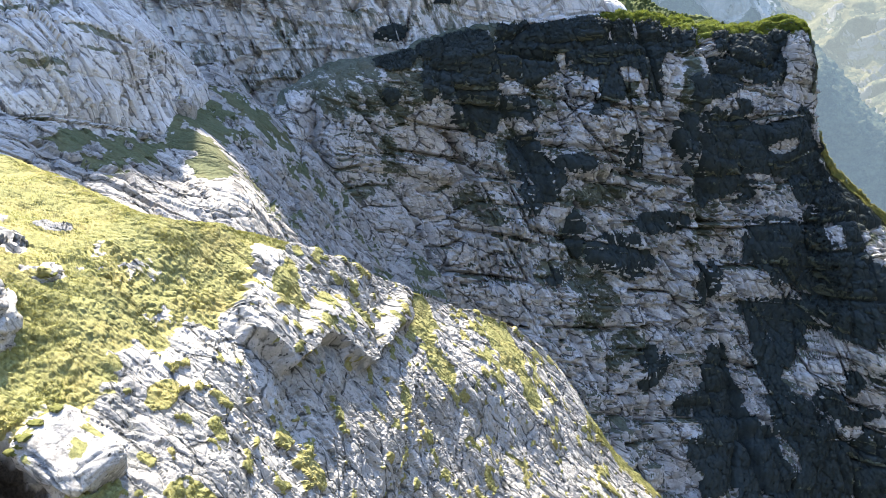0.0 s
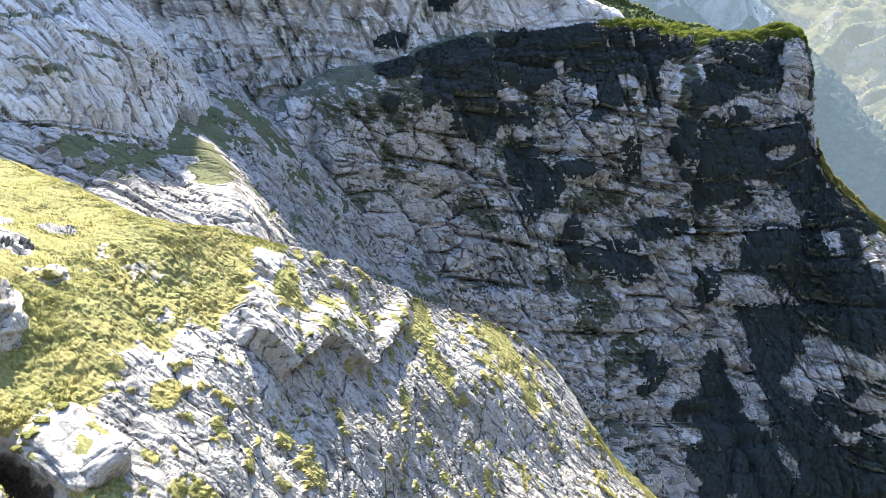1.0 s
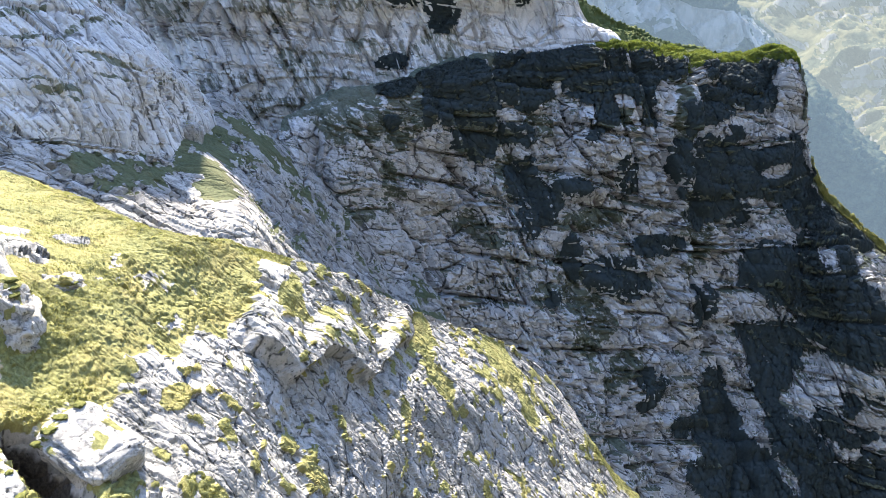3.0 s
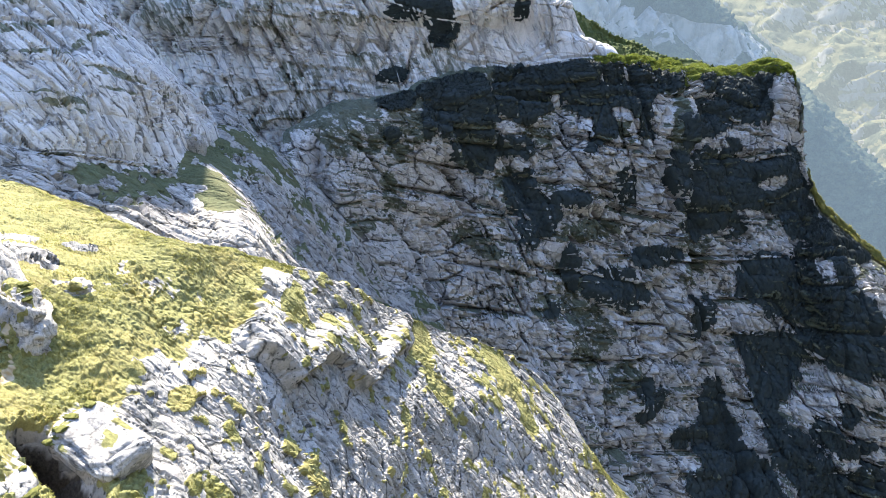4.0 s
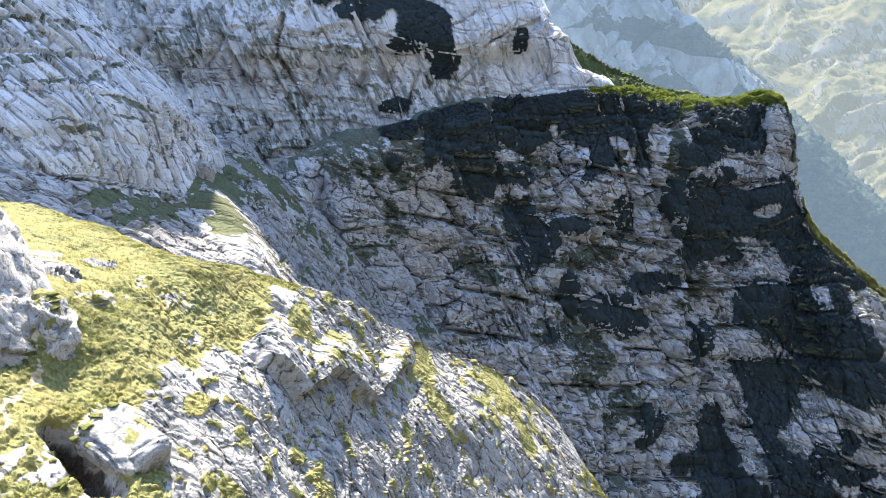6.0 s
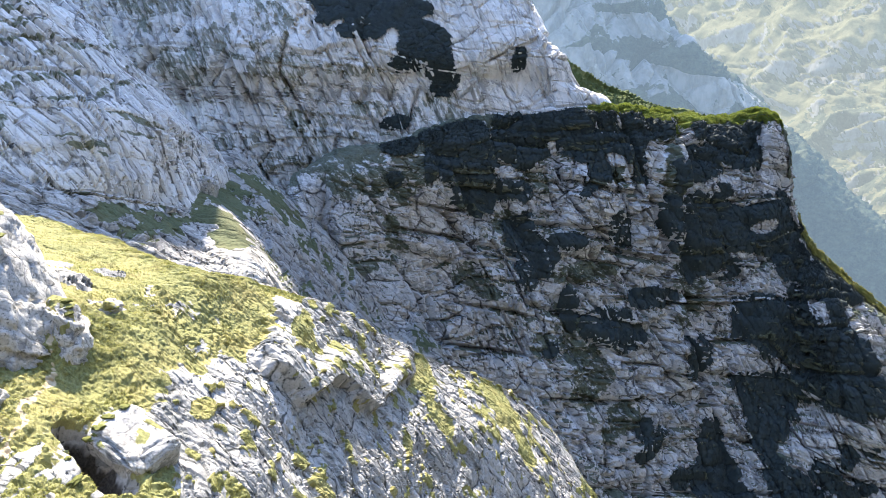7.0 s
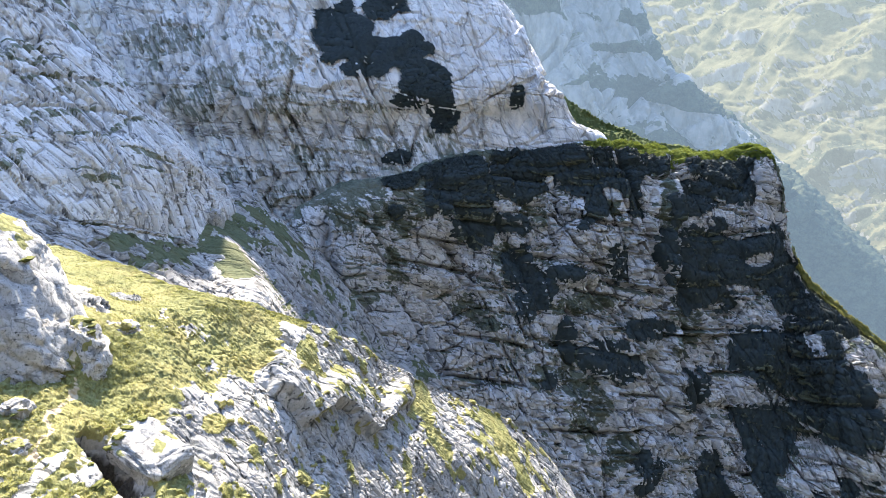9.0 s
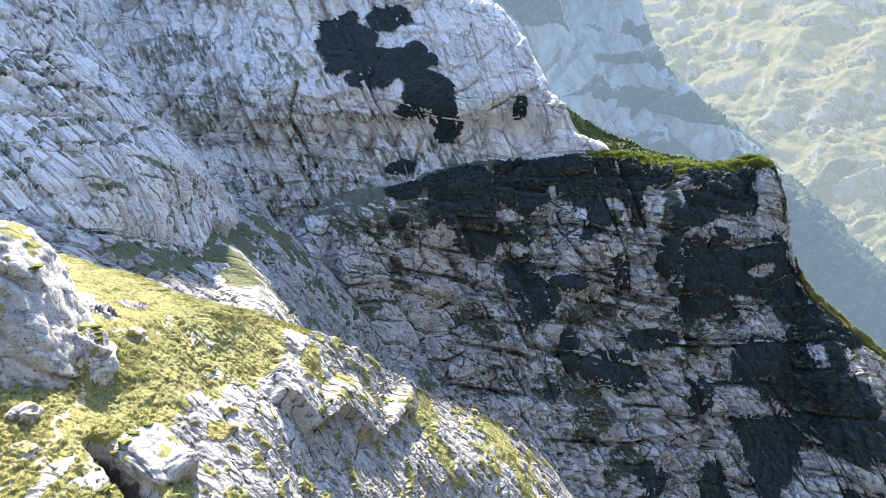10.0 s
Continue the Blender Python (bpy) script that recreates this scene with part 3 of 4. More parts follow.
SLAB_TURF = [(-81.9, 155.3, 1.1, 1.3, 0), (-69.0, 145.3, 2.4, 0.7, -5), (-72.6, 144.5, 1.5, 1.1, -60), (-73.8, 140.8, 1.3, 0.6, 0), (-72.0, 137.5, 1.0, 1.4, 0), (-62.4, 142.4, 0.6, 0.9, 0), (-59.0, 134.3, 0.4, 0.8, 0), (-74.8, 151.5, 2.3, 0.5, -5), (-70.0, 149.4, 2.7, 0.6, -5), (-54.3, 137.5, 0.6, 1.1, 0), (-53.2, 133.8, 0.5, 2.3, 0)]
veg = 0.6 * ramp(fbm(P @ np.array(BENCH_AXES).T * [1.8, 1.0, 1.0], 3.0, 4, 313) + 0.4 * fbm(P, 20, 2, 314), 0.5, 0.95)
veg = np.maximum(veg, 0.52 * in_patches(P[:, 0], P[:, 2], SLAB_TURF, 0.4 * fbm(P, 3.0, 4, 315)))
sheet("slab_wall", D, slab_rock, "pale bedded limestone slab wall in shade", {"veg": veg}, smooth=False)

# ---- upper cliff ----
LEVELS = [90, 112, 124, 134, 139, 150, 178, 200, 223, 237, 255, 281, 305, 335, 385, 450]
EDGE_AT = [60, 58, 52, 47, 37, 31, 13, -30, -64, -76.5, -77.5, -81.5, -90, -104, -138, -176]
BASE_X = [-330, -200, -80, -59, -38, -15, 5, 25, 40]
BASE_Y = [160, 190, 190, 188, 193, 195, 200, 207, 203]
rows = []
for z, e in zip(LEVELS, EDGE_AT):
    lean = (max(z, 124) - 130) * 0.30 + (6 * math.sin(z * 0.11) if 140 < z < 190 else 0)
    high = min(max((z - 205) / 25, 0), 1)
    row = [(x, np.interp(x, BASE_X, BASE_Y) + lean, z) for x in -330 + (e + 330) * np.array([0, 0.35, 0.55, 0.66, 0.75, 0.83, 0.90, 0.96])]
    row += [(e, np.interp(e, BASE_X, BASE_Y) + lean, z), (e + 7 - 6 * high, 214 + lean, z - 2), (e + 5 - 14 * high, 245 + lean, z - 4), (e + 6 - 36 * high, 300 + lean, z - 6)]
    rows.append(row)

G = np.concatenate([loft(rows, 1400, 460)[:610], loft(rows, 1400, 460)[610::8]])
NV, NU = G.shape[:2]
N = normals(G)
if N[:, : NU // 2, 1].mean() > 0:
    N = -N
P = G.reshape(-1, 3)
pillar = ramp(P[:, 0] + 0.55 * (P[:, 2] - 130) + 6 * fbm(P, 14, 3, 418), -12, 8)  # left of it slanting slabs, right of it upright faces
slanting = jointed(P, CLIFF_AXES, [(9.0, 1.5), (4.0, 0.75), (1.8, 0.35)], 411, 0.3) + jointed(P, GORGE_AXES, [(7.0, 0.6), (3.0, 0.25)], 421, 0.3) + ledges(P, 0.12, 9.0, 1.2, 417)
upright = jointed(P, PILLAR_AXES, [(13.0, 2.2), (6.0, 1.1), (2.6, 0.35)], 431, 0.3, 0.6) + jointed(P, GORGE_AXES, [(6.0, 0.9), (2.6, 0.4)], 433, 0.4, 0.7)
lift = (1 - pillar) * slanting + pillar * upright + 1.2 * fbm(P, 22, 3, 412) - ribs(P, 13.0, 1.5, 415) * (1 - pillar)
D = G + N * lift.reshape(NV, NU, 1)
CLIFF_TURF = [(-86.9, 163.7, 9.8, 3.5, 5), (-73.0, 146.2, 8.2, 4.3, 0), (-55.7, 165.4, 5.8, 2.9, 0), (-49.9, 158.7, 6.5, 3.7, 0), (-49.5, 117.4, 12.0, 4.1, 0), (-59.3, 121.8, 5.0, 3.3, 0), (-64.8, 151.6, 6.8, 3.9, -40), (-45.1, 143.5, 6.6, 5.9, -30), (1.2, 134.8, 4.6, 6.8, -20), (-28.7, 143.5, 10.0, 1.7, 0), (-17.0, 131.6, 10.2, 2.0, 5), (-39.2, 126.7, 5.2, 5.0, -40)]
veg = 0.5 * (1 - pillar) * ramp(fbm(P * [0.6, 0.5, 1.6], 4, 4, 413) + 0.6 * fbm(P, 30, 2, 414), 0.35, 0.95)
veg = np.maximum(veg, 0.5 * in_patches(P[:, 0], P[:, 2], CLIFF_TURF, 1.1 * fbm(P, 5.0, 4, 416)))
cliff_grid, cliff_normals = D, normals(D)
if cliff_normals[:, : NU // 2, 1].mean() > 0:
    cliff_normals = -cliff_normals
sheet("upper_cliff", D, cliff_rock, "tall grey limestone cliff above the grassy terrace", {"veg": veg}, smooth=False)

# ---- gorge wall and ridge ----
RIDGE_CREST = [(-40.5, 164.7, 117.3), (-29.2, 167.8, 124.9), (-15.5, 176.8, 129.0), (2.6, 193.1, 129.1), (25.4, 207.8, 129.2), (44.4, 199.7, 131.3), (61.1, 205.3, 130.6), (73.8, 214.0, 127.5), (96.4, 226.6, 125.3), (110.0, 222.2, 128.1), (116.0, 216.9, 118.4), (119.4, 217.5, 101.4), (128.2, 217.1, 82.6), (149.4, 209.8, 63.9), (172.8, 189.7, 43.8)]
RIDGE_BRINK = [(-39.6, 166.5, 111.1), (-28.2, 170.1, 116.8), (-14.3, 177.4, 119.3), (3.5, 185.3, 118.7), (25.5, 198.5, 117.2), (45.2, 196.8, 118.7), (60.0, 196.0, 118.7), (71.5, 201.5, 115.8), (92.5, 212.2, 113.2), (107.7, 212.9, 115.2), (119.2, 217.7, 104.6), (122.3, 216.0, 89.1), (126.1, 206.3, 74.8), (143.5, 195.4, 60.4), (173.4, 185.9, 38.9)]
GORGE_UPPER = [(-37.0, 170.9, 94.2), (-25.8, 179.5, 93.1), (-11.5, 184.4, 90.9), (6.3, 181.2, 89.0), (26.3, 182.2, 87.1), (47.4, 189.2, 85.7), (62.8, 190.6, 85.0), (73.5, 192.6, 82.7), (92.5, 199.1, 79.8), (107.9, 201.2, 80.8), (116.1, 198.9, 74.1), (116.4, 189.8, 65.8), (122.0, 182.4, 56.8), (140.8, 176.9, 46.1), (176.7, 178.2, 25.4)]
GORGE_MIDDLE = [(-30.8, 168.7, 70.6), (-18.4, 170.0, 63.1), (-5.3, 167.7, 56.0), (10.0, 164.1, 49.3), (27.9, 162.6, 44.8), (47.6, 167.1, 42.4), (63.7, 172.9, 38.6), (75.0, 175.7, 35.9), (92.0, 179.5, 33.0), (105.7, 180.1, 33.6), (113.3, 176.1, 32.1), (118.9, 172.4, 28.2), (128.6, 168.9, 23.8), (149.1, 167.0, 17.7), (182.9, 169.0, 5.3)]
GORGE_FOOT = [(-22.7, 158.0, 49.1), (-10.0, 151.6, 36.9), (0.9, 144.5, 25.7), (13.0, 138.7, 15.8), (28.2, 136.1, 8.7), (45.5, 138.0, 6.7), (58.6, 139.9, 4.7), (68.8, 141.6, 2.9), (82.9, 144.2, 0.3), (95.6, 146.4, -2.1), (106.6, 148.1, -3.8), (117.6, 149.6, -5.3), (132.4, 151.2, -7.1), (155.4, 154.0, -9.9), (189.4, 159.4, -15.6)]
r1, r2, r3, r4, r5 = arr(RIDGE_CREST, RIDGE_BRINK, GORGE_UPPER, GORGE_MIDDLE, GORGE_FOOT)
r1[:3, 1] += (4.0, 5.0, 4.0)
r2[:3, 1], r3[:3, 1], r4[:3, 1] = (160.0, 163.0, 171.0), (156.0, 159.0, 168.5), (152.0, 154.0, 157.0)
r2[:3, 2] -= (3.0, 3.5, 2.0)
r1[:4, 2] -= (1.0, 2.7, 5.5, 1.0)
r2[:4, 2] -= (0.5, 1.8, 3.0, 0.5)
away = np.array([[4.0, 12.0, -2.5]]) + np.array([[2.0, -7.0, -11.0]]) * np.clip((r1[:, :1] - 112) / 8, 0, 1)
G = loft([r1 + away * [5, 4, 10], r1 + away, r1, r2, r3, r4, r5, r5 + (r5 - r4) * 2.0], 600, 800)
NV, NU = G.shape[:2]
N = normals(G)
if N[NV // 2 :, :, 1].mean() > 0:
    N = -N
P = G.reshape(-1, 3)
lift = jointed(P, GORGE_AXES, [(10.0, 2.4), (4.5, 1.5), (2.0, 0.8), (1.0, 0.35)], 511, 0.6) + 1.6 * fbm(P, 22, 3, 512) + ledges(P, 0.12, 7.5, 1.1, 513) * (0.3 + 0.7 * ramp(P[:, 0], -20, 5)) - ribs(P, 16.0, 2.2, 515) * ramp(P[:, 0], -25, -5) - ribs(P, 40.0, 3.5, 516) * ramp(P[:, 0], -15, 5) + 0.5 * jointed(P, CLIFF_AXES, [(8.0, 2.0)], 531)
X, Z = P[:, 0] + 1.5 * fbm(P, 12, 3, 541), P[:, 2]


def swell(at, width):
    return np.exp(-(((X - at) / width) ** 2))


lift += 4.0 * swell(72 - 0.03 * (Z - 90), 3.0) * ramp(Z, 40, 60)  # the upright rib
lift -= 4.5 * swell(22.7 + 0.53 * (99 - Z), 3.5) * (1 - ramp(Z, 96, 106))  # the slanting gully
lift -= 4.0 * swell(78 - 0.02 * (Z - 90), 3.0) * ramp(Z, 50, 70)
lift *= 0.55 + 0.45 * ramp(P[:, 0], -15, 12)
lift -= 6.0 * swell(np.interp(Z, [50, 86, 105, 123], [-8, -22.3, -30.8, -34.7]), 1.6)  # the chasm
lift += 4.5 * swell(43, 8.0) * ramp(Z, 88, 92) * (1 - ramp(Z, 108, 118)) + 3.0 * swell(63, 5.0) * ramp(Z, 66, 69) * (1 - ramp(Z, 92, 102))
lift *= 1 - 0.55 * ramp(P[:, 0], 104, 112) * ramp(Z, 80, 90)
row_at = np.repeat(np.linspace(0, 1, NV), NU)
lift *= ramp(row_at, 0.2, 0.42) * 0.75 + 0.25
lift *= 1 - 0.9 * ramp(P[:, 0], 108, 116) * (1 - ramp(row_at, 0.3, 0.38))
lift *= 1 - 0.8 * (1 - ramp(P[:, 0], -8, 14)) * (1 - ramp(row_at, 0.33, 0.42))
lift += 0.5 * fbm(P, 2.5, 4, 519) * (1 - ramp(row_at, 0.3, 0.45))
D = G + N * lift.reshape(NV, NU, 1)
ND = normals(D)
ND = ND * np.sign(ND[:, :, 2].mean())
gorge_grid, gorge_normals = D, ND


THICKETS_TERRACE = [(5.1, 122.4, 7.4, 8.1, 0), (-1.4, 126.1, 4.7, 3.4, 0), (10.5, 112.6, 7.6, 5.5, -35), (16.0, 106.1, 9.0, 3.3, -5), (-12.8, 123.1, 4.4, 1.7, 0), (-14.8, 127.8, 3.5, 1.1, 5), (-13.0, 114.9, 1.6, 1.7, 0), (10.0, 102.8, 2.8, 2.1, 0), (23.8, 122.7, 8.2, 6.2, 0), (34.0, 125.1, 7.9, 7.2, 0), (42.9, 123.7, 6.5, 8.5, 0), (49.4, 120.7, 5.8, 9.5, 0), (57.4, 121.2, 5.8, 7.5, 0), (65.9, 123.2, 6.0, 3.7, 0), (45.8, 112.2, 4.0, 3.4, 0), (58.3, 112.5, 2.8, 4.9, 0)]
THICKETS_GULLY = [(24.9, 94.2, 4.7, 6.1, -25), (28.6, 86.8, 5.8, 5.1, -20), (33.7, 80.4, 1.4, 1.2, 0), (38.2, 93.7, 6.7, 1.5, 0), (55.0, 94.8, 3.0, 5.6, 0), (42.5, 107.8, 3.2, 1.2, 0), (38.5, 72.7, 2.3, 5.6, 0), (32.2, 62.6, 2.2, 1.6, 0), (51.2, 67.8, 7.8, 4.2, 0), (57.8, 64.3, 5.0, 3.0, -20), (65.2, 75.0, 7.1, 2.2, 0), (71.4, 97.9, 3.6, 3.8, 0), (70.3, 103.6, 3.2, 1.6, 0), (80.8, 54.5, 5.4, 4.0, 0), (62.5, 33.3, 4.9, 2.0, -40), (72.2, 23.1, 2.4, 2.9, -30), (61.1, 37.6, 2.3, 1.9, 0)]
THICKETS_SHOULDER = [(81.7, 112.5, 9.7, 4.6, 0), (76.8, 108.5, 4.0, 1.7, 0), (95.0, 122.8, 10.5, 2.5, 0), (98.7, 116.8, 6.5, 5.8, 0), (88.2, 101.0, 6.4, 4.2, 0), (91.3, 94.8, 9.0, 7.1, 0), (103.2, 92.3, 11.5, 7.2, 0), (109.7, 98.0, 7.1, 3.3, 0), (86.0, 86.3, 8.4, 5.1, 0), (78.4, 90.7, 4.5, 1.5, 0), (97.0, 87.3, 7.4, 3.3, 0), (112.5, 86.5, 9.7, 4.6, 0), (85.3, 79.9, 4.4, 3.4, 0), (108.3, 93.7, 7.1, 3.5, 0)]
THICKETS_FLANK = [(92.6, 78.8, 4.4, 3.0, 0), (102.7, 69.6, 4.6, 1.7, 10), (117.0, 79.7, 7.8, 3.9, 0), (128.1, 73.4, 10.8, 3.9, 0), (102.0, 62.6, 6.1, 6.0, 0), (111.2, 63.1, 9.0, 6.9, 0), (119.2, 59.5, 8.2, 6.5, 0), (138.9, 66.9, 10.2, 2.7, -35), (127.6, 55.6, 8.4, 6.6, 0), (110.7, 56.7, 8.4, 4.0, 0), (116.2, 49.7, 8.2, 4.0, 0), (104.2, 44.3, 5.3, 2.2, 0), (125.6, 47.3, 8.1, 5.6, 0), (109.0, 41.5, 8.3, 2.3, 0), (97.0, 45.6, 2.9, 1.3, 0), (133.6, 48.7, 4.2, 4.5, 0), (119.1, 71.2, 6.1, 3.4, 0), (125.9, 61.8, 6.3, 4.8, 0)]
THICKETS_GORGE = [(85.1, 29.3, 4.6, 5.0, 0), (85.2, 21.5, 6.8, 5.4, 0), (85.1, 14.2, 8.0, 4.1, 0), (93.2, 13.7, 6.5, 3.6, 0), (95.8, 8.5, 7.7, 4.0, 0), (81.8, 8.1, 4.3, 2.3, -20), (101.8, 32.4, 3.1, 5.8, 0), (106.9, 35.1, 3.1, 3.1, 0), (103.7, 25.3, 2.3, 1.5, 0), (105.7, 19.4, 5.1, 4.4, 0), (109.7, 14.2, 6.6, 5.2, 0), (115.2, 3.7, 10.7, 7.9, 0), (128.7, 8.9, 7.1, 4.4, 0), (131.1, 1.3, 8.1, 5.0, 0), (118.9, 23.3, 3.8, 2.9, 0), (123.2, 28.7, 4.3, 2.1, 0), (130.9, 31.5, 2.1, 2.1, 0), (126.6, 19.3, 5.0, 1.1, 0), (113.0, 37.3, 1.8, 2.5, 0)]
BARE_ROCK = [(99.4, 83.7, 4.2, 1.3, 0), (107.2, 77.7, 3.1, 6.6, -30), (94.7, 72.8, 7.8, 2.7, 0), (88.7, 77.4, 6.3, 1.5, -10), (114.4, 75.4, 3.8, 1.1, 0), (120.3, 68.7, 3.0, 2.5, 0), (122.4, 65.4, 1.9, 0.9, -30), (136.3, 62.4, 5.0, 2.6, 0), (140.6, 58.0, 3.7, 2.9, -30), (106.6, 50.0, 7.5, 2.0, 0), (95.1, 52.3, 7.9, 5.4, 0), (93.0, 66.8, 3.6, 1.3, 0), (113.2, 115.7, 5.7, 8.8, -10), (106.5, 92.8, 4.4, 2.3, -20), (99.7, 100.3, 4.7, 2.0, -10), (86.5, 105.3, 5.1, 1.7, 20), (125.3, 35.3, 8.0, 4.7, 0), (117.5, 36.0, 5.0, 3.4, -20)]
BARE_RIBS = [(38.9, 111.8, 4.1, 5.3, 0), (39.0, 100.4, 5.4, 4.2, 0), (52.7, 117.1, 2.9, 1.5, 0), (56.7, 113.4, 1.6, 2.2, 0), (64.8, 118.0, 3.5, 3.9, 0), (78.1, 121.4, 4.6, 3.3, 0), (59.0, 104.8, 3.8, 3.9, 0), (67.6, 107.7, 3.3, 2.4, 0), (20.3, 102.5, 4.2, 2.6, 0), (16.7, 114.0, 1.2, 3.0, 0), (69.5, 114.3, 1.6, 6.4, 0)]
BARE_GORGE = [(93.7, 31.5, 4.1, 8.9, -20), (97.4, 20.3, 2.7, 4.8, -35), (119.0, 34.1, 5.2, 5.8, 0), (110.9, 27.5, 4.1, 3.5, 0), (127.1, 34.2, 6.0, 3.4, 0), (129.2, 23.5, 6.2, 2.3, 0), (104.6, 10.0, 1.7, 4.2, -30), (124.6, 15.6, 4.2, 1.7, 0)]

PP = D.reshape(-1, 3)
wobble = 0.5 * fbm(PP, 5.0, 5, 521, 0.64)
bare = in_patches(PP[:, 0], PP[:, 2], BARE_ROCK + BARE_RIBS + BARE_GORGE, 0.8 * wobble)
veg = ramp(ND[:, :, 2].reshape(-1) + 0.30 * fbm(PP, 6, 4, 523) + 0.25 * fbm(PP, 25, 2, 524), 0.72, 0.95)
LEDGE_TURF = [(-21.5, 120.8, 10.1, 5.8, 15), (-12.9, 116.2, 5.9, 6.7, 0), (-6.0, 121.0, 5.3, 4.6, 0), (-27.5, 117.3, 7.5, 4.0, 15), (-13.7, 102.0, 2.2, 7.4, -20), (-23.8, 93.8, 6.9, 2.3, 0), (7.7, 83.8, 5.0, 3.1, 0), (13.5, 79.5, 4.1, 1.9, 0), (19.4, 98.0, 5.0, 3.9, 0), (42.8, 84.0, 10.0, 2.6, 0), (40.0, 63.9, 4.4, 9.3, -25), (30.0, 64.4, 4.7, 2.7, 0), (47.2, 56.5, 3.6, 6.4, -25), (45.0, 51.3, 5.7, 5.0, -30), (78.1, 81.5, 5.7, 6.7, 0), (78.4, 69.5, 6.4, 4.8, 0), (28.2, 109.8, 6.0, 3.0, 0), (53.7, 41.2, 7.7, 3.3, -30), (72.0, 110.7, 3.2, 8.4, 0), (14.4, 124.6, 5.2, 3.5, 0)]
veg = np.maximum(veg, 0.56 * in_patches(PP[:, 0], PP[:, 2], LEDGE_TURF, 1.3 * wobble))
veg = np.maximum(veg, (1 - ramp(row_at + 0.08 * wobble, 0.30, 0.40)) * ramp(60 - PP[:, 0] + 12 * wobble, -10, 10) * (0.2 + 0.5 * ramp(fbm(PP, 7.0, 4, 525), -0.25, 0.2)))
veg = np.maximum(veg, (1 - ramp(row_at + 0.04 * wobble, 0.29, 0.33)) * (1 - 0.4 * ramp(-PP[:, 0], 0, 15)))
OVERGROWN = THICKETS_TERRACE + THICKETS_SHOULDER + THICKETS_FLANK + THICKETS_GORGE
veg = np.maximum(veg, 0.75 * in_patches(PP[:, 0], PP[:, 2], OVERGROWN, wobble) * (1 - bare))
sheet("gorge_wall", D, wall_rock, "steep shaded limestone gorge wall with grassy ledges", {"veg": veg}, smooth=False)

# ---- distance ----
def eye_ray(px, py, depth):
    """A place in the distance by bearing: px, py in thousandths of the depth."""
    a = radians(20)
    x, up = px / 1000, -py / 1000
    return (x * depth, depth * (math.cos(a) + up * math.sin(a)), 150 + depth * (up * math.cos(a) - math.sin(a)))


BACK_RIDGE = [(20.0, 283.0, 158.0), (40.9, 287.2, 149.6), (51.1, 290.5, 144.0), (59.3, 294.0, 139.1), (70.1, 297.1, 132.9), (81.3, 300.9, 128.9), (91.3, 299.2, 124.2), (103.8, 298.2, 121.4), (123.8, 296.7, 117.2), (150.0, 296.0, 105.0)]
top = np.array(BACK_RIDGE)
G = loft([top + [10, 60, -40], top + [2, 10, -2], top, top + [-2, -12, -9], top + [-4, -35, -40], top + [-5, -45, -80]], 120, 260)
NV, NU = G.shape[:2]
N = normals(G)
if N[:, :, 2].mean() < 0:
    N = -N
P = G.reshape(-1, 3)
edge_c, rand_c, _ = cells(P / 1.6, 661)
lift = 0.8 * ramp(edge_c, 0, 0.5) * (0.5 + rand_c) + 1.5 * fbm(P, 10, 3, 662)
sheet("back_ridge", G + N * lift.reshape(NV, NU, 1), ridge_cover, "ridge behind the cliff, overgrown with dwarf pine", {"veg": np.ones(NV * NU)})

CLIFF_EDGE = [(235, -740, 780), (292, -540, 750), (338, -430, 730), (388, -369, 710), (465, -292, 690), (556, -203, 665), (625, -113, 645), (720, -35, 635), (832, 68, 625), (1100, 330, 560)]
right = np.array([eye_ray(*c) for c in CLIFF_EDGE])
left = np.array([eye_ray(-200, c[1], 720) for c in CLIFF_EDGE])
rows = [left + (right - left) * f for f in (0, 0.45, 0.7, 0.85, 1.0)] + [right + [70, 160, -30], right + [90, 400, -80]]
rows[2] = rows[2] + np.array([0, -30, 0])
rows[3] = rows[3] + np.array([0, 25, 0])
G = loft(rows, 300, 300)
NV, NU = G.shape[:2]
N = normals(G)
if N[:, :, 1].mean() > 0:
    N = -N
P = G.reshape(-1, 3)
lift = jointed(P, PILLAR_AXES, [(60, 12), (26, 6), (11, 2.5)], 611) + 10 * fbm(P, 90, 4, 612) + ledges(P, 0.16, 40, 10, 615)
D = G + N * lift.reshape(NV, NU, 1)
nz = normals(D)[:, :, 2].reshape(-1)
nz = nz * np.sign(nz.mean())
band = P * [0.35, 0.35, 1.0]
tier = (P[:, 2] + 0.16 * P[:, 0] + 26 * fbm(band, 60, 4, 613)) / 80
tier = tier - np.floor(tier)
streak = fbm(P * [1.0, 1.0, 0.25], 14, 5, 616, 0.65)
wood = ramp(tier, 0.0, 0.05) * (1 - ramp(tier + 0.12 * streak, 0.42, 0.6)) * ramp(fbm(band, 50, 3, 618) - (P[:, 2] - 230) / 140, -0.35, 0.15)
wood = np.maximum(wood, ramp(0.5 * streak - (P[:, 2] - 105) / 70, 0.0, 0.6))
veg = 0.7 * ramp(nz + 0.3 * fbm(P, 30, 4, 614), 0.6, 1.1)
crowns, _, _ = cells(P / 7.0, 617)
D = D + N * (wood * 3.0 * ramp(crowns, 0.0, 0.6)).reshape(NV, NU, 1)
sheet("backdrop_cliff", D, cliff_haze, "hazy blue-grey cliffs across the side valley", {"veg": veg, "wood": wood})

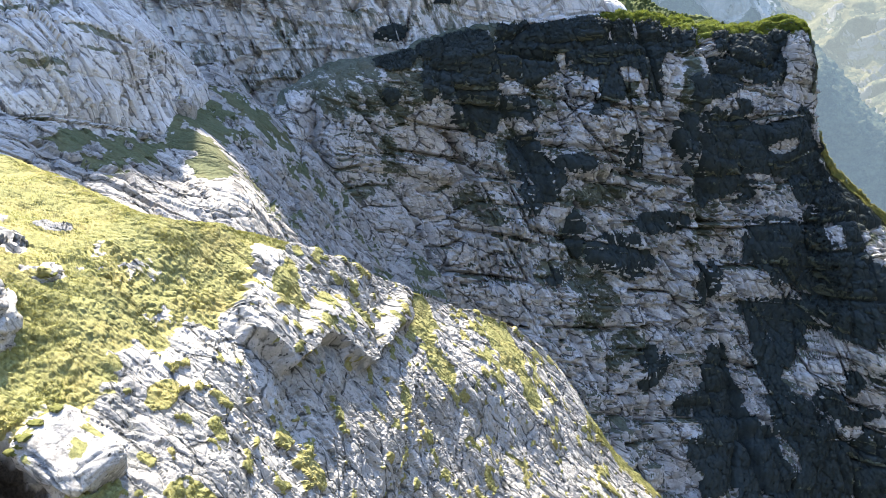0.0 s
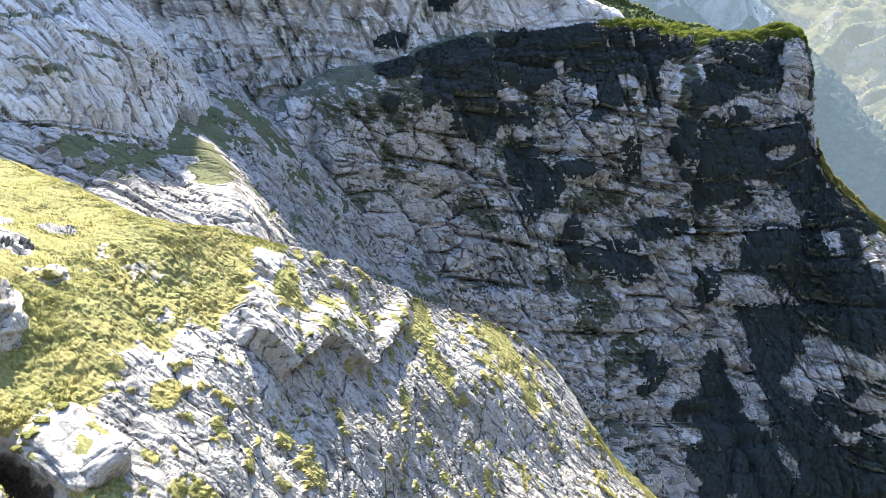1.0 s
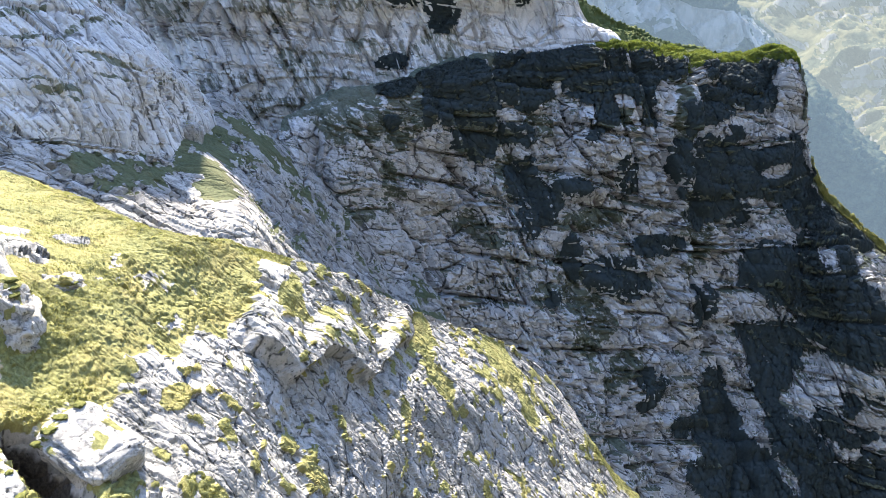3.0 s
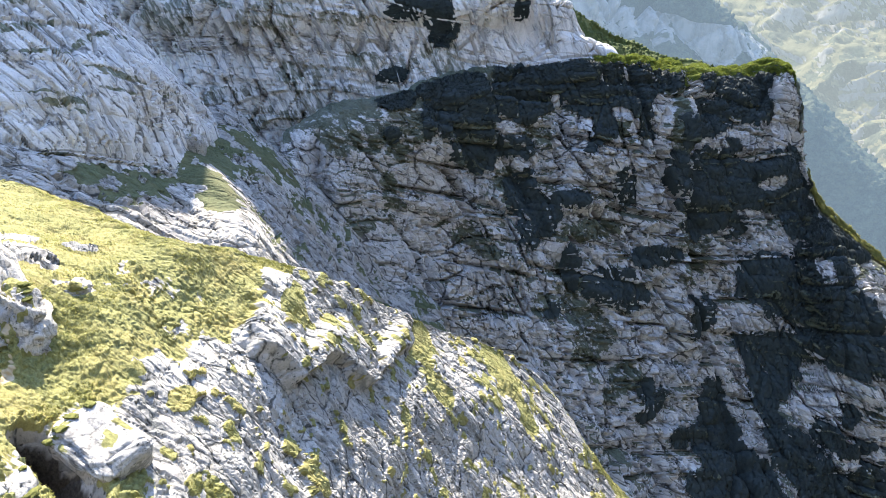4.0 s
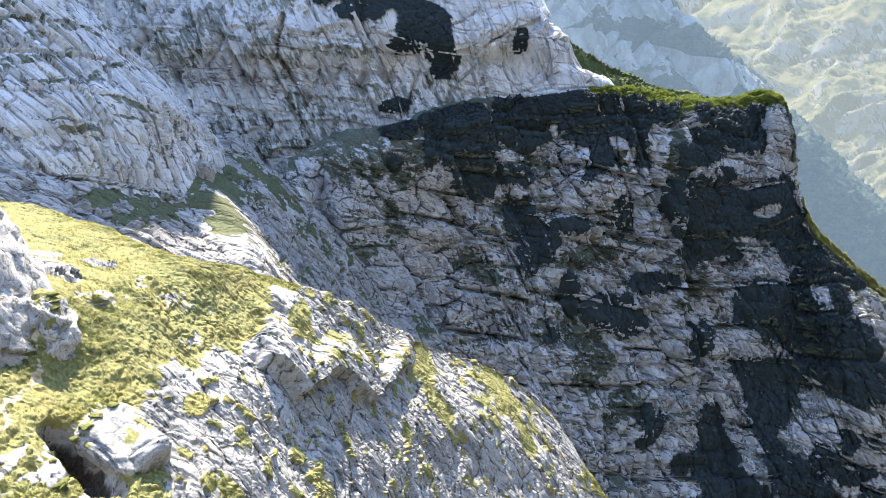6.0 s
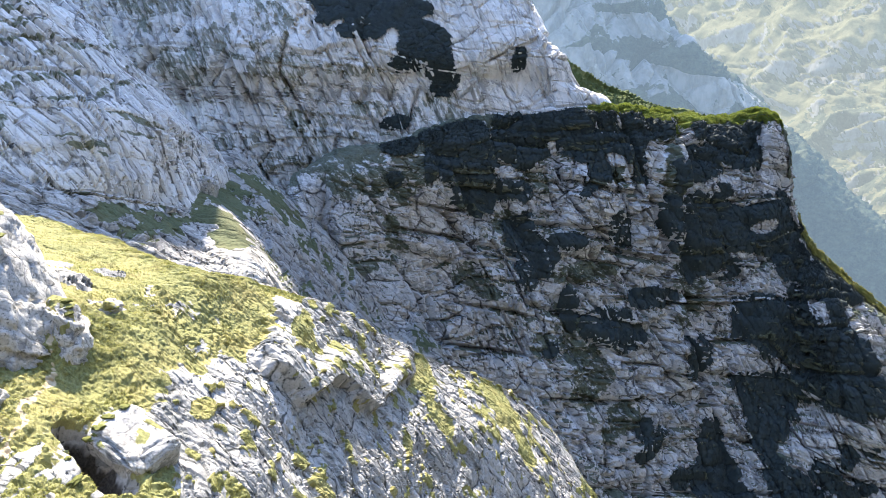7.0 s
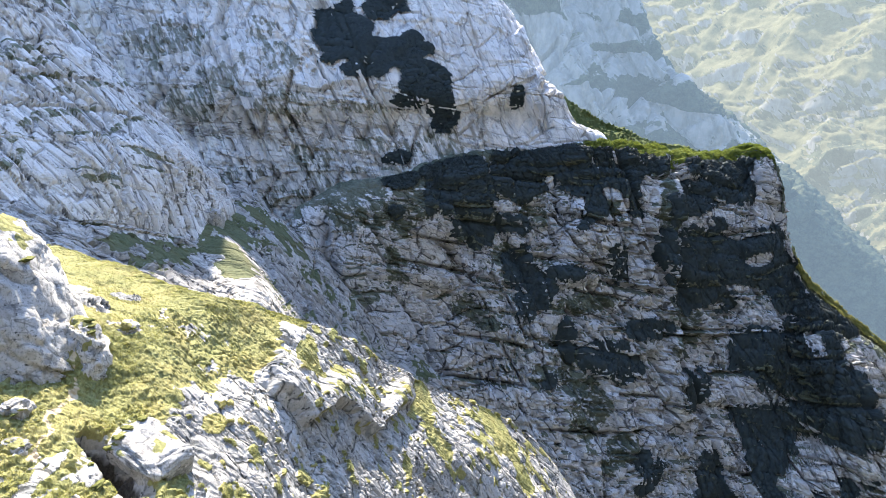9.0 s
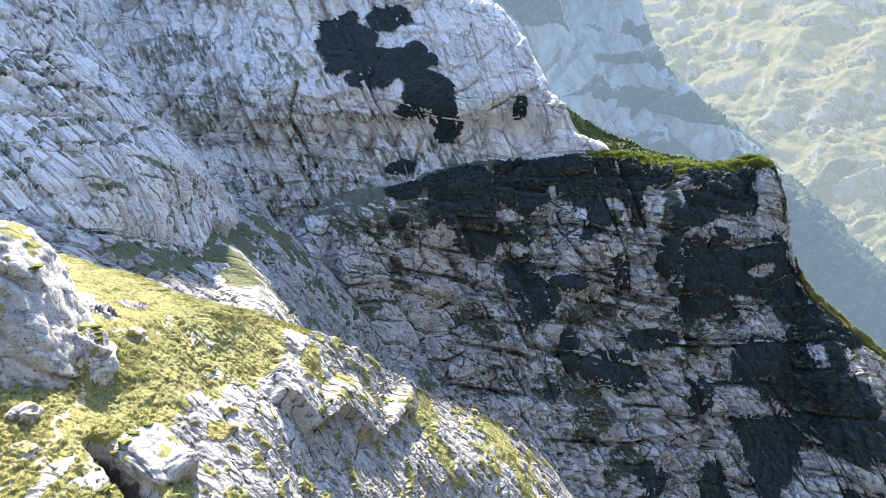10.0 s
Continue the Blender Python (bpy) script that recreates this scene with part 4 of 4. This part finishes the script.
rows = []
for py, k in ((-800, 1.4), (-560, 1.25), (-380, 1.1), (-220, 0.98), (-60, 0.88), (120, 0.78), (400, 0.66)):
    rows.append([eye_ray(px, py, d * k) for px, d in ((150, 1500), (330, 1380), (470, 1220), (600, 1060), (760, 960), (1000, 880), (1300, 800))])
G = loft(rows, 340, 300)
NV, NU = G.shape[:2]
N = normals(G)
if N[:, :, 1].mean() > 0:
    N = -N
P = G.reshape(-1, 3)
lift = 4 * fbm(P, 28, 4, 717) + 34 * (1 - np.abs(fbm(P * [1, 1, 0.45], 190, 4, 711))) ** 2 + ledges(P, 0.1, 60, 14, 715) + jointed(P, GORGE_AXES, [(44, 9), (18, 5)], 712) * ramp(fbm(P, 110, 3, 716), -0.15, 0.35)
D = G + N * lift.reshape(NV, NU, 1)
nz = normals(D)[:, :, 2].reshape(-1)
veg = ramp(nz * np.sign(nz.mean()) + 0.4 * fbm(P * [1.0, 1.0, 1.8], 60, 6, 713, 0.6), 0.08, 0.42)
wood = ramp(fbm(P, 26, 6, 714, 0.7) - (P[:, 2] - 20) / 500, 0.2, 0.5)
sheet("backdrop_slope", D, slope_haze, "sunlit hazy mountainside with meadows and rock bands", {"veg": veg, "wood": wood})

# unseen slopes behind and beside the camera, added to keep skylight off the walls
SIDES = [(420, 420, 0), (275, 235, 0), (215, 60, 0), (185, -90, 0), (100, -190, 0), (-80, -230, 0), (-240, -190, 0), (-310, -40, 0)]
low = np.array(SIDES, float)
G = loft([low + [0, 0, -70], low * [1.05, 1.05, 1] + [0, 0, 60], low * [1.15, 1.15, 1] + [0, 0, 220], low * [1.4, 1.4, 1] + [0, 0, 420]], 60, 140)
N = normals(G)
P = G.reshape(-1, 3)
sheet("skylight_blocker", G + N * (25 * fbm(P, 120, 5, 751)).reshape(60, 140, 1), needle_slope, "unseen slope added to block skylight, clad in dwarf pine", {"veg": ramp(fbm(P, 40, 4, 752), -0.1, 0.3)})

g = np.linspace(-1, 1, 120)
gx, gy = np.meshgrid(np.sign(g) * np.abs(g) ** 2 * 4500, np.sign(g) * np.abs(g) ** 2 * 4500)
P = np.stack([gx, gy, 0 * gx], 2)
P[:, :, 2] = -60 + 20 * fbm(P.reshape(-1, 3), 300, 3, 801).reshape(120, 120) - 190 * ramp(np.hypot(gx, gy - 60), 220, 420)
sheet("ground", P, needle_slope, "valley ground far below", {"veg": np.ones(120 * 120)}, category="ground")


# ---- dwarf pine thickets ----
def island(cells_in):
    """The largest connected part of a grid of yes and no."""
    left_over, best = cells_in.copy(), np.zeros_like(cells_in)
    for _ in range(6):
        todo = np.argwhere(left_over)
        if len(todo) <= best.sum():
            break
        part_in = np.zeros_like(cells_in)
        part_in[tuple(todo[len(todo) // 2])] = True
        while True:
            grown = part_in.copy()
            for _ in range(6):
                g2 = grown.copy()
                g2[1:] |= grown[:-1]
                g2[:-1] |= grown[1:]
                g2[:, 1:] |= grown[:, :-1]
                g2[:, :-1] |= grown[:, 1:]
                grown = g2 & left_over
            if grown.sum() == part_in.sum():
                break
            part_in = grown
        left_over &= ~part_in
        if part_in.sum() > best.sum():
            best = part_in
    return best


def thicket(inside, grid, ups, rng, tall):
    """A closed canopy of lumpy crowns over the ground cells inside, bristling with upturned needle sprays."""
    rows, cols = np.nonzero(inside)
    r0, r1, c0, c1 = max(rows.min() - 1, 0), rows.max() + 2, max(cols.min() - 1, 0), cols.max() + 2
    cut, g, u = inside[r0:r1, c0:c1], grid[r0:r1, c0:c1], ups[r0:r1, c0:c1]
    g = g.copy()
    for _ in range(10):
        g[1:-1, 1:-1] = (g[:-2, 1:-1] + g[2:, 1:-1] + g[1:-1, :-2] + g[1:-1, 2:] + g[1:-1, 1:-1]) / 5
    sunk = ((grid[r0:r1, c0:c1] - g) * u).sum(2).reshape(-1)
    inner = cut.astype(float)
    for _ in range(4):
        inner[1:-1, 1:-1] = np.minimum(inner[1:-1, 1:-1], (inner[:-2, 1:-1] + inner[2:, 1:-1] + inner[1:-1, :-2] + inner[1:-1, 2:] + inner[1:-1, 1:-1]) / 5)
    q = g.reshape(-1, 3)
    edge, rand, _ = cells(q / 1.1, 901)
    crown = (0.7 + 0.3 * ramp(edge, 0.0, 0.5)) * (0.85 + 0.3 * rand) + 0.15 * fbm(q, 0.7, 2, 905)
    lift = (inner.reshape(-1) ** 0.5 * crown * tall + 0.1 + 0.7 * np.clip(sunk, 0, 3))[:, None]
    top = (q + (0.45 * u.reshape(-1, 3) + np.array([0, -0.1, 0.65])) * lift)
    idx = -np.ones(cut.size, int)
    full = cut[:-1, :-1] & cut[1:, :-1] & cut[:-1, 1:] & cut[1:, 1:]
    i = np.arange(cut.size).reshape(cut.shape)
    quads = np.stack([i[:-1, :-1][full], i[:-1, 1:][full], i[1:, 1:][full], i[1:, :-1][full]], 1)
    used = np.unique(quads)
    idx[used] = np.arange(len(used))
    quads, top_v = idx[quads], top[used]
    m = int(len(used) * 2.2)
    at = top_v[rng.integers(0, len(used), m)]
    a, s = rng.uniform(0, 6.283, m), rng.uniform(0.15, 0.42, m)[:, None]
    w = np.stack([np.cos(a), np.sin(a), rng.uniform(-0.3, 0.3, m)], 1) * s * 0.3
    lean = np.stack([rng.uniform(-0.6, 0.6, m), rng.uniform(-0.8, 0.3, m), np.ones(m)], 1) * s
    tips = np.stack([at - w - lean * 0.3, at + w - lean * 0.3, at + lean], 1).reshape(-1, 3)
    k = 3 * np.arange(m)
    return top_v, quads, tips, np.stack([k, k + 1, k + 2], 1)


def shrub(name, inside, grid, ups, rng, tall, material, label, category, group):
    """A thicket as one thing: its closed canopy and the twig tips that stand out of it."""
    top_v, quads, tips, faces = thicket(inside, grid, ups, rng, tall)
    base = new(name)
    foot = np.array([top_v[:, 0].mean(), top_v[:, 1].mean(), top_v[:, 2].min()])
    base.location = foot
    tagged(base, label, category, group)
    for piece, v, f in (("canopy", top_v, quads), ("foliage", tips, faces)):
        ob = new(piece, soup(piece, v - foot, f, material, piece == "canopy"))
        ob.parent = base
        tagged(ob, kind="stuff" if piece == "foliage" else "")
    return base


THICKETS_CLIFF = [(-31.3, 165.4, 7.3, 6.3, 0), (-17.5, 158.4, 10.9, 4.4, -10), (-6.4, 152.0, 5.8, 4.8, -20), (-19.4, 172.9, 6.2, 3.2, 0), (-0.4, 142.5, 3.9, 5.2, -20), (-14.3, 127.5, 3.1, 1.6, 0), (23.3, 144.9, 2.0, 3.0, 0), (-9.3, 145.8, 5.1, 2.4, -20)]
rng = np.random.default_rng(4)


def plant(patches, grid, ups, closed, roughness, where, group):
    """One thicket a patch, on the free ground of a wall."""
    q = grid.reshape(-1, 3)
    closed = closed.copy()
    for patch in patches:
        inside = (in_patches(q[:, 0], q[:, 2], [patch], roughness) > 0.5) & ~closed
        inside = island(inside.reshape(grid.shape[:2]))
        if inside.sum() < 30:
            continue
        closed |= inside.reshape(-1)
        wide = inside
        for _ in range(2):
            core, wide = wide, wide.copy()
            for a, b in ((wide[1:], core[:-1]), (wide[:-1], core[1:]), (wide[:, 1:], core[:, :-1]), (wide[:, :-1], core[:, 1:])):
                a |= b
        shrub("dwarf_pine_thicket", wide, grid, ups, rng, 1.1, needles, "dark green dwarf pine thicket on a " + where, "shrub", group)
    return closed


taken = (bare > 0.5) | (row_at < 0.30 + 0.025 * ramp(PP[:, 0], 55, 65))
for where, patches in (("rock terrace", THICKETS_TERRACE), ("ledge of the gully", THICKETS_GULLY), ("shaded rock shoulder", THICKETS_SHOULDER), ("steep ridge flank", THICKETS_FLANK), ("ledge deep in the gorge", THICKETS_GORGE)):
    grow = 1.06 if patches is THICKETS_TERRACE else 0.9 if patches is THICKETS_GULLY else 1.15
    patches = [(x, z, a * grow, b * grow, tilt) for x, z, a, b, tilt in patches]
    taken = plant(patches, gorge_grid, gorge_normals, taken, wobble, where, "dwarf pine thickets on the gorge wall")
crest_rows = (row_at > 0.205) & (row_at + 0.05 * wobble < 0.315 - 0.03 * ramp(PP[:, 0], 112, 118) + 0.03 * ramp(PP[:, 0], 52, 56) * (1 - ramp(PP[:, 0], 80, 86)))
for x0, x1 in ((44, 62), (62, 78), (78, 96), (96, 114), (124, 136), (136, 152), (152, 176)):
    inside = island((crest_rows & (PP[:, 0] > x0) & (PP[:, 0] <= x1)).reshape(gorge_grid.shape[:2]))
    if x0 < 114:
        shrub("crest_scrub", inside, gorge_grid, gorge_normals, rng, 0.8 if x0 < 62 else 0.55, scrub, "dwarf pine scrub along the ridge crest, coloured as sunlit", "shrub", "scrub along the ridge crest")
    else:
        shrub("crest_grass", inside, gorge_grid, gorge_normals, rng, 1.2, blades, "sunlit yellow-green grass rim on the falling ridge", "grass", "grass along the falling ridge")
rough_cliff = 0.6 * fbm(cliff_grid.reshape(-1, 3), 5.0, 4, 522)
deep = np.tile(np.arange(cliff_grid.shape[1]) > cliff_grid.shape[1] * 0.8, cliff_grid.shape[0])
plant(THICKETS_CLIFF, cliff_grid, cliff_normals, deep, rough_cliff, "ledge of the upper cliff", "dwarf pine thickets on the upper cliff")


# ---- helpers for things ----
def part(name, verts, faces, material, parent=None, label="", smooth=False, masks=()):
    ob = new(name, soup(name, verts, faces, material, smooth))
    for key, values in dict(masks).items():
        ob.data.attributes.new(key, "FLOAT", "POINT").data.foreach_set("value", np.asarray(values, np.float32))
    if parent is not None:
        ob.parent = parent
    return tagged(ob, label)


def ball(level):
    bm = bmesh.new()
    bmesh.ops.create_icosphere(bm, subdivisions=level, radius=1)
    v = np.array([x.co[:] for x in bm.verts])
    f = np.array([[x.index for x in y.verts] for y in bm.faces])
    bm.free()
    return v, f


BALLS = {k: ball(k) for k in (2, 3, 5, 6)}


def stone_shape(centre, radii, seed, level, turn=(0, 0, 0), square=0.55, joints=((2.0, 0.36), (0.8, 0.14), (0.35, 0.05)), axes=BOULDER_AXES):
    """A weathered boulder: a squared lump cut by joints and pitted."""
    v, f = BALLS[level]
    v = np.sign(v) * np.abs(v) ** square
    m = np.array(Euler([radians(a) for a in turn]).to_matrix())
    out = v / np.linalg.norm(v, axis=1, keepdims=True)
    p = (v * radii) @ m.T
    q = p + np.array(centre) + seed * 13.7
    out = out @ m.T
    p = p + out * (jointed(q, axes, joints, seed) + 0.10 * fbm(q, 0.9, 4, seed + 3) + 0.06 * min(radii) * fbm(q, 0.7 * min(radii), 3, seed + 5))[:, None]
    return p, f, out


def boulder(name, label, centre, radii, seed, level=5, category="rock", group="", cushions=6, **how):
    """A rock resting in the turf, with moss cushions on its upper faces."""
    p, f, out = stone_shape(centre, radii, seed, level, **how)
    base = new(name)
    base.location = centre
    tagged(base, label, category, group)
    q = p + np.array(centre)
    veg = ramp(out[:, 2] + 0.8 * fbm(q, 1.2, 3, seed + 9), 0.95, 1.3)
    part("rock_body", p, f, boulder_rock, base, smooth=True, masks={"veg": veg, "trodden": np.zeros(len(p))})
    r = np.random.default_rng(seed)
    up = np.nonzero(out[:, 2] > 0.45)[0]
    for _ in range(cushions):
        k = r.choice(up)
        v2, f2 = BALLS[3]
        size = r.uniform(0.14, 0.34) * min(1.6, max(0.8, min(radii) / 1.5))
        lump = v2 * [size * r.uniform(0.8, 1.7), size * r.uniform(0.8, 1.7), size * 0.4] * (1 + 0.45 * fbm(v2 * 3 + seed + _, 1.0, 3, _)[:, None])
        part("moss_cushion", p[k] + lump, f2, moss, base, "yellow-green moss cushion", True)
    return base


moss = Nodes("moss", 0.95)
moss = moss.done(moss.mix(moss.ramp(moss.noise(6.0, 6), [(0.35, 0.0), (0.65, 1.0)]), (0.075, 0.085, 0.022), (0.17, 0.17, 0.05)), moss.bump(moss.noise(14.0, 6), 0.9, 0.06))

# ---- crag and boulders on the hill ----
boulder("crag", "tall grey limestone crag with a deep crack, beside the trodden path", (-35.9, 42.6, 130.8), (5.3, 4.9, 9.2), 3, 6, "crag", cushions=8, turn=(-14, -28, 0), square=0.62, joints=((3.6, 0.5), (1.4, 0.16), (0.5, 0.06)))
boulder("crag_block", "upright limestone block split off beside the crag", (-29.8, 42.4, 128.4), (2.2, 1.9, 3.2), 5, 5, cushions=6, turn=(-26, -16, 10), square=0.8)
boulder("boulder", "big pale limestone boulder with moss, tipped into the turf", (-21.2, 35.3, 123.5), (2.8, 1.9, 1.5), 7, 5, group="boulders by the path", cushions=7, turn=(14, 16, -28), square=0.36, joints=((2.6, 0.3), (1.0, 0.1), (0.4, 0.04)))
boulder("boulder", "pale limestone boulder beside a dark hollow", (-25.4, 30.7, 123.9), (2.8, 2.0, 1.6), 8, 5, group="boulders by the path", cushions=5, turn=(12, 14, -30), square=0.36, joints=((2.6, 0.3), (1.0, 0.1), (0.4, 0.04)))
boulder("boulder", "small grey boulder at the foot of the crag", (-27.9, 30.8, 126.4), (1.0, 0.9, 0.9), 9, 5, group="boulders by the path", cushions=4)
boulder("boulder", "small grey boulder at the foot of the crag", (-29.6, 34.0, 127.3), (1.0, 1.0, 1.3), 10, 5, group="boulders by the path", cushions=3)
boulder("boulder", "rounded boulder on the grassy crest", (-41.6, 72.3, 126.9), (1.6, 1.0, 0.9), 12, 5, group="boulders by the path", cushions=2)
boulder("boulder", "grey boulder half sunk in the grass", (-29.0, 48.6, 128.0), (1.4, 0.9, 0.9), 14, 5, group="boulders by the path", cushions=4, turn=(0, 10, 30))
for n, (at, size, level) in enumerate((((-50.0, 133.0, 120.8), (2.0, 1.8, 2.8), 5), ((-51.5, 117.0, 120.6), (0.9, 0.8, 0.7), 3), ((-55.0, 116.0, 122.9), (1.2, 1.0, 0.9), 3))):
    boulder("boulder", "pale fallen boulder on the shaded meadow", at, size, 20 + n, level, group="fallen boulders on the meadow", cushions=0)


# ---- grass tufts on the hill ----
rng = np.random.default_rng(11)
pts, nrm, bare_rock = hill_grid.reshape(-1, 3), hill_normals.reshape(-1, 3), hill_rockmask.reshape(-1)
ok = np.nonzero((bare_rock < 0.35) & (trodden < 0.4) & (pts[:, 1] < 112) & (pts[:, 0] > -62))[0]
pick = ok[rng.integers(0, len(ok), 200000)]
m = len(pick)
base = pts[pick] + rng.uniform(-0.12, 0.12, (m, 3)) * [1, 1, 0]
tall = (rng.uniform(0.05, 0.16, m) * (0.6 + 0.8 * ramp(fbm(base, 3.0, 2, 88), -0.4, 0.6)))[:, None]
a = rng.uniform(0, 6.283, m)
w = np.stack([np.cos(a), np.sin(a), np.zeros(m)], 1) * tall * 0.3
lean = np.stack([rng.uniform(-0.2, 1.2, m), rng.uniform(-1.2, 0.2, m), np.ones(m) * 0.45], 1) * tall
w2 = np.stack([-np.sin(a), np.cos(a), np.zeros(m)], 1) * tall * 0.3
verts = np.stack([base - w - nrm[pick] * 0.05, base + w - nrm[pick] * 0.05, base + lean, base - w2 - nrm[pick] * 0.05, base + w2 - nrm[pick] * 0.05, base + lean * [0.4, 0.4, 0.85]], 1).reshape(-1, 3)
k = 6 * np.arange(m)
faces = np.concatenate([np.stack([k, k + 1, k + 2], 1), np.stack([k + 3, k + 4, k + 5], 1)])
tagged(new("grass", soup("grass", verts, faces, blades)), "sunlit yellow-green mountain grass in tufts", "grass", kind="stuff")


# ---- small conifers on the ridge ----
bark = Nodes("bark")
bark = bark.done(bark.mix(bark.noise(9.0), (0.10, 0.075, 0.05), (0.2, 0.16, 0.12)))
larch = Nodes("young_conifer_needles", 0.8)
larch = larch.done(larch.mix(larch.noise(3.0), (0.05, 0.065, 0.018), (0.13, 0.14, 0.04)))


def conifer(at, tall, seed):
    r = np.random.default_rng(seed)
    base = new("conifer")
    base.location = at
    tagged(base, "small sunlit conifer standing on the ridge crest", "tree", "conifers along the ridge")
    n = 8
    ring = np.array([(math.cos(6.283 * i / n), math.sin(6.283 * i / n), 0) for i in range(n)])
    v = np.concatenate([ring * 0.09 * tall / 4 + [0, 0, -0.4], ring * 0.05 * tall / 4 + [0.03, 0, tall * 0.5], ring * 0.01 + [0, 0, tall * 0.98]])
    f = [[i + a, (i + 1) % n + a, (i + 1) % n + n + a, i + n + a] for a in (0, n) for i in range(n)]
    part("trunk", v, f, bark, base)
    vs, fs = [], []
    for z in np.linspace(0.12, 0.97, 15):
        reach = tall * 0.24 * (1.02 - z) ** 0.8 * r.uniform(0.8, 1.15)
        for i in range(7):
            a = r.uniform(0, 6.283)
            d, s = np.array([math.cos(a), math.sin(a), 0]), np.array([-math.sin(a), math.cos(a), 0])
            o = np.array([0, 0, z * tall])
            for q in range(4):
                c = o + d * reach * (0.2 + 0.25 * q) + [0, 0, -0.35 * reach * (0.2 + 0.25 * q) + r.uniform(-0.05, 0.05)]
                wid = reach * 0.22 * (1.2 - 0.2 * q)
                i0 = len(vs)
                vs += [c - s * wid, c + s * wid, c + d * reach * 0.35 + [0, 0, -0.1 * reach], c + [0, 0, 0.16 * reach]]
                fs += [[i0, i0 + 1, i0 + 2], [i0, i0 + 3, i0 + 2]]
    part("crown", np.array(vs), fs, larch, base)


for n, (x, y, z, h) in enumerate(((128.6, 218.3, 80.2, 4.4), (129.8, 218.9, 79.4, 4.8), (134.4, 223.5, 76.0, 4.0), (138.6, 217.7, 72.0, 2.6), (140.3, 217.1, 70.5, 4.2), (141.6, 217.3, 69.6, 3.6), (146.9, 216.3, 65.2, 3.0), (149.6, 216.0, 63.3, 2.4), (152.5, 215.9, 61.0, 3.2))):
    conifer((x, y, z), h, 40 + n)
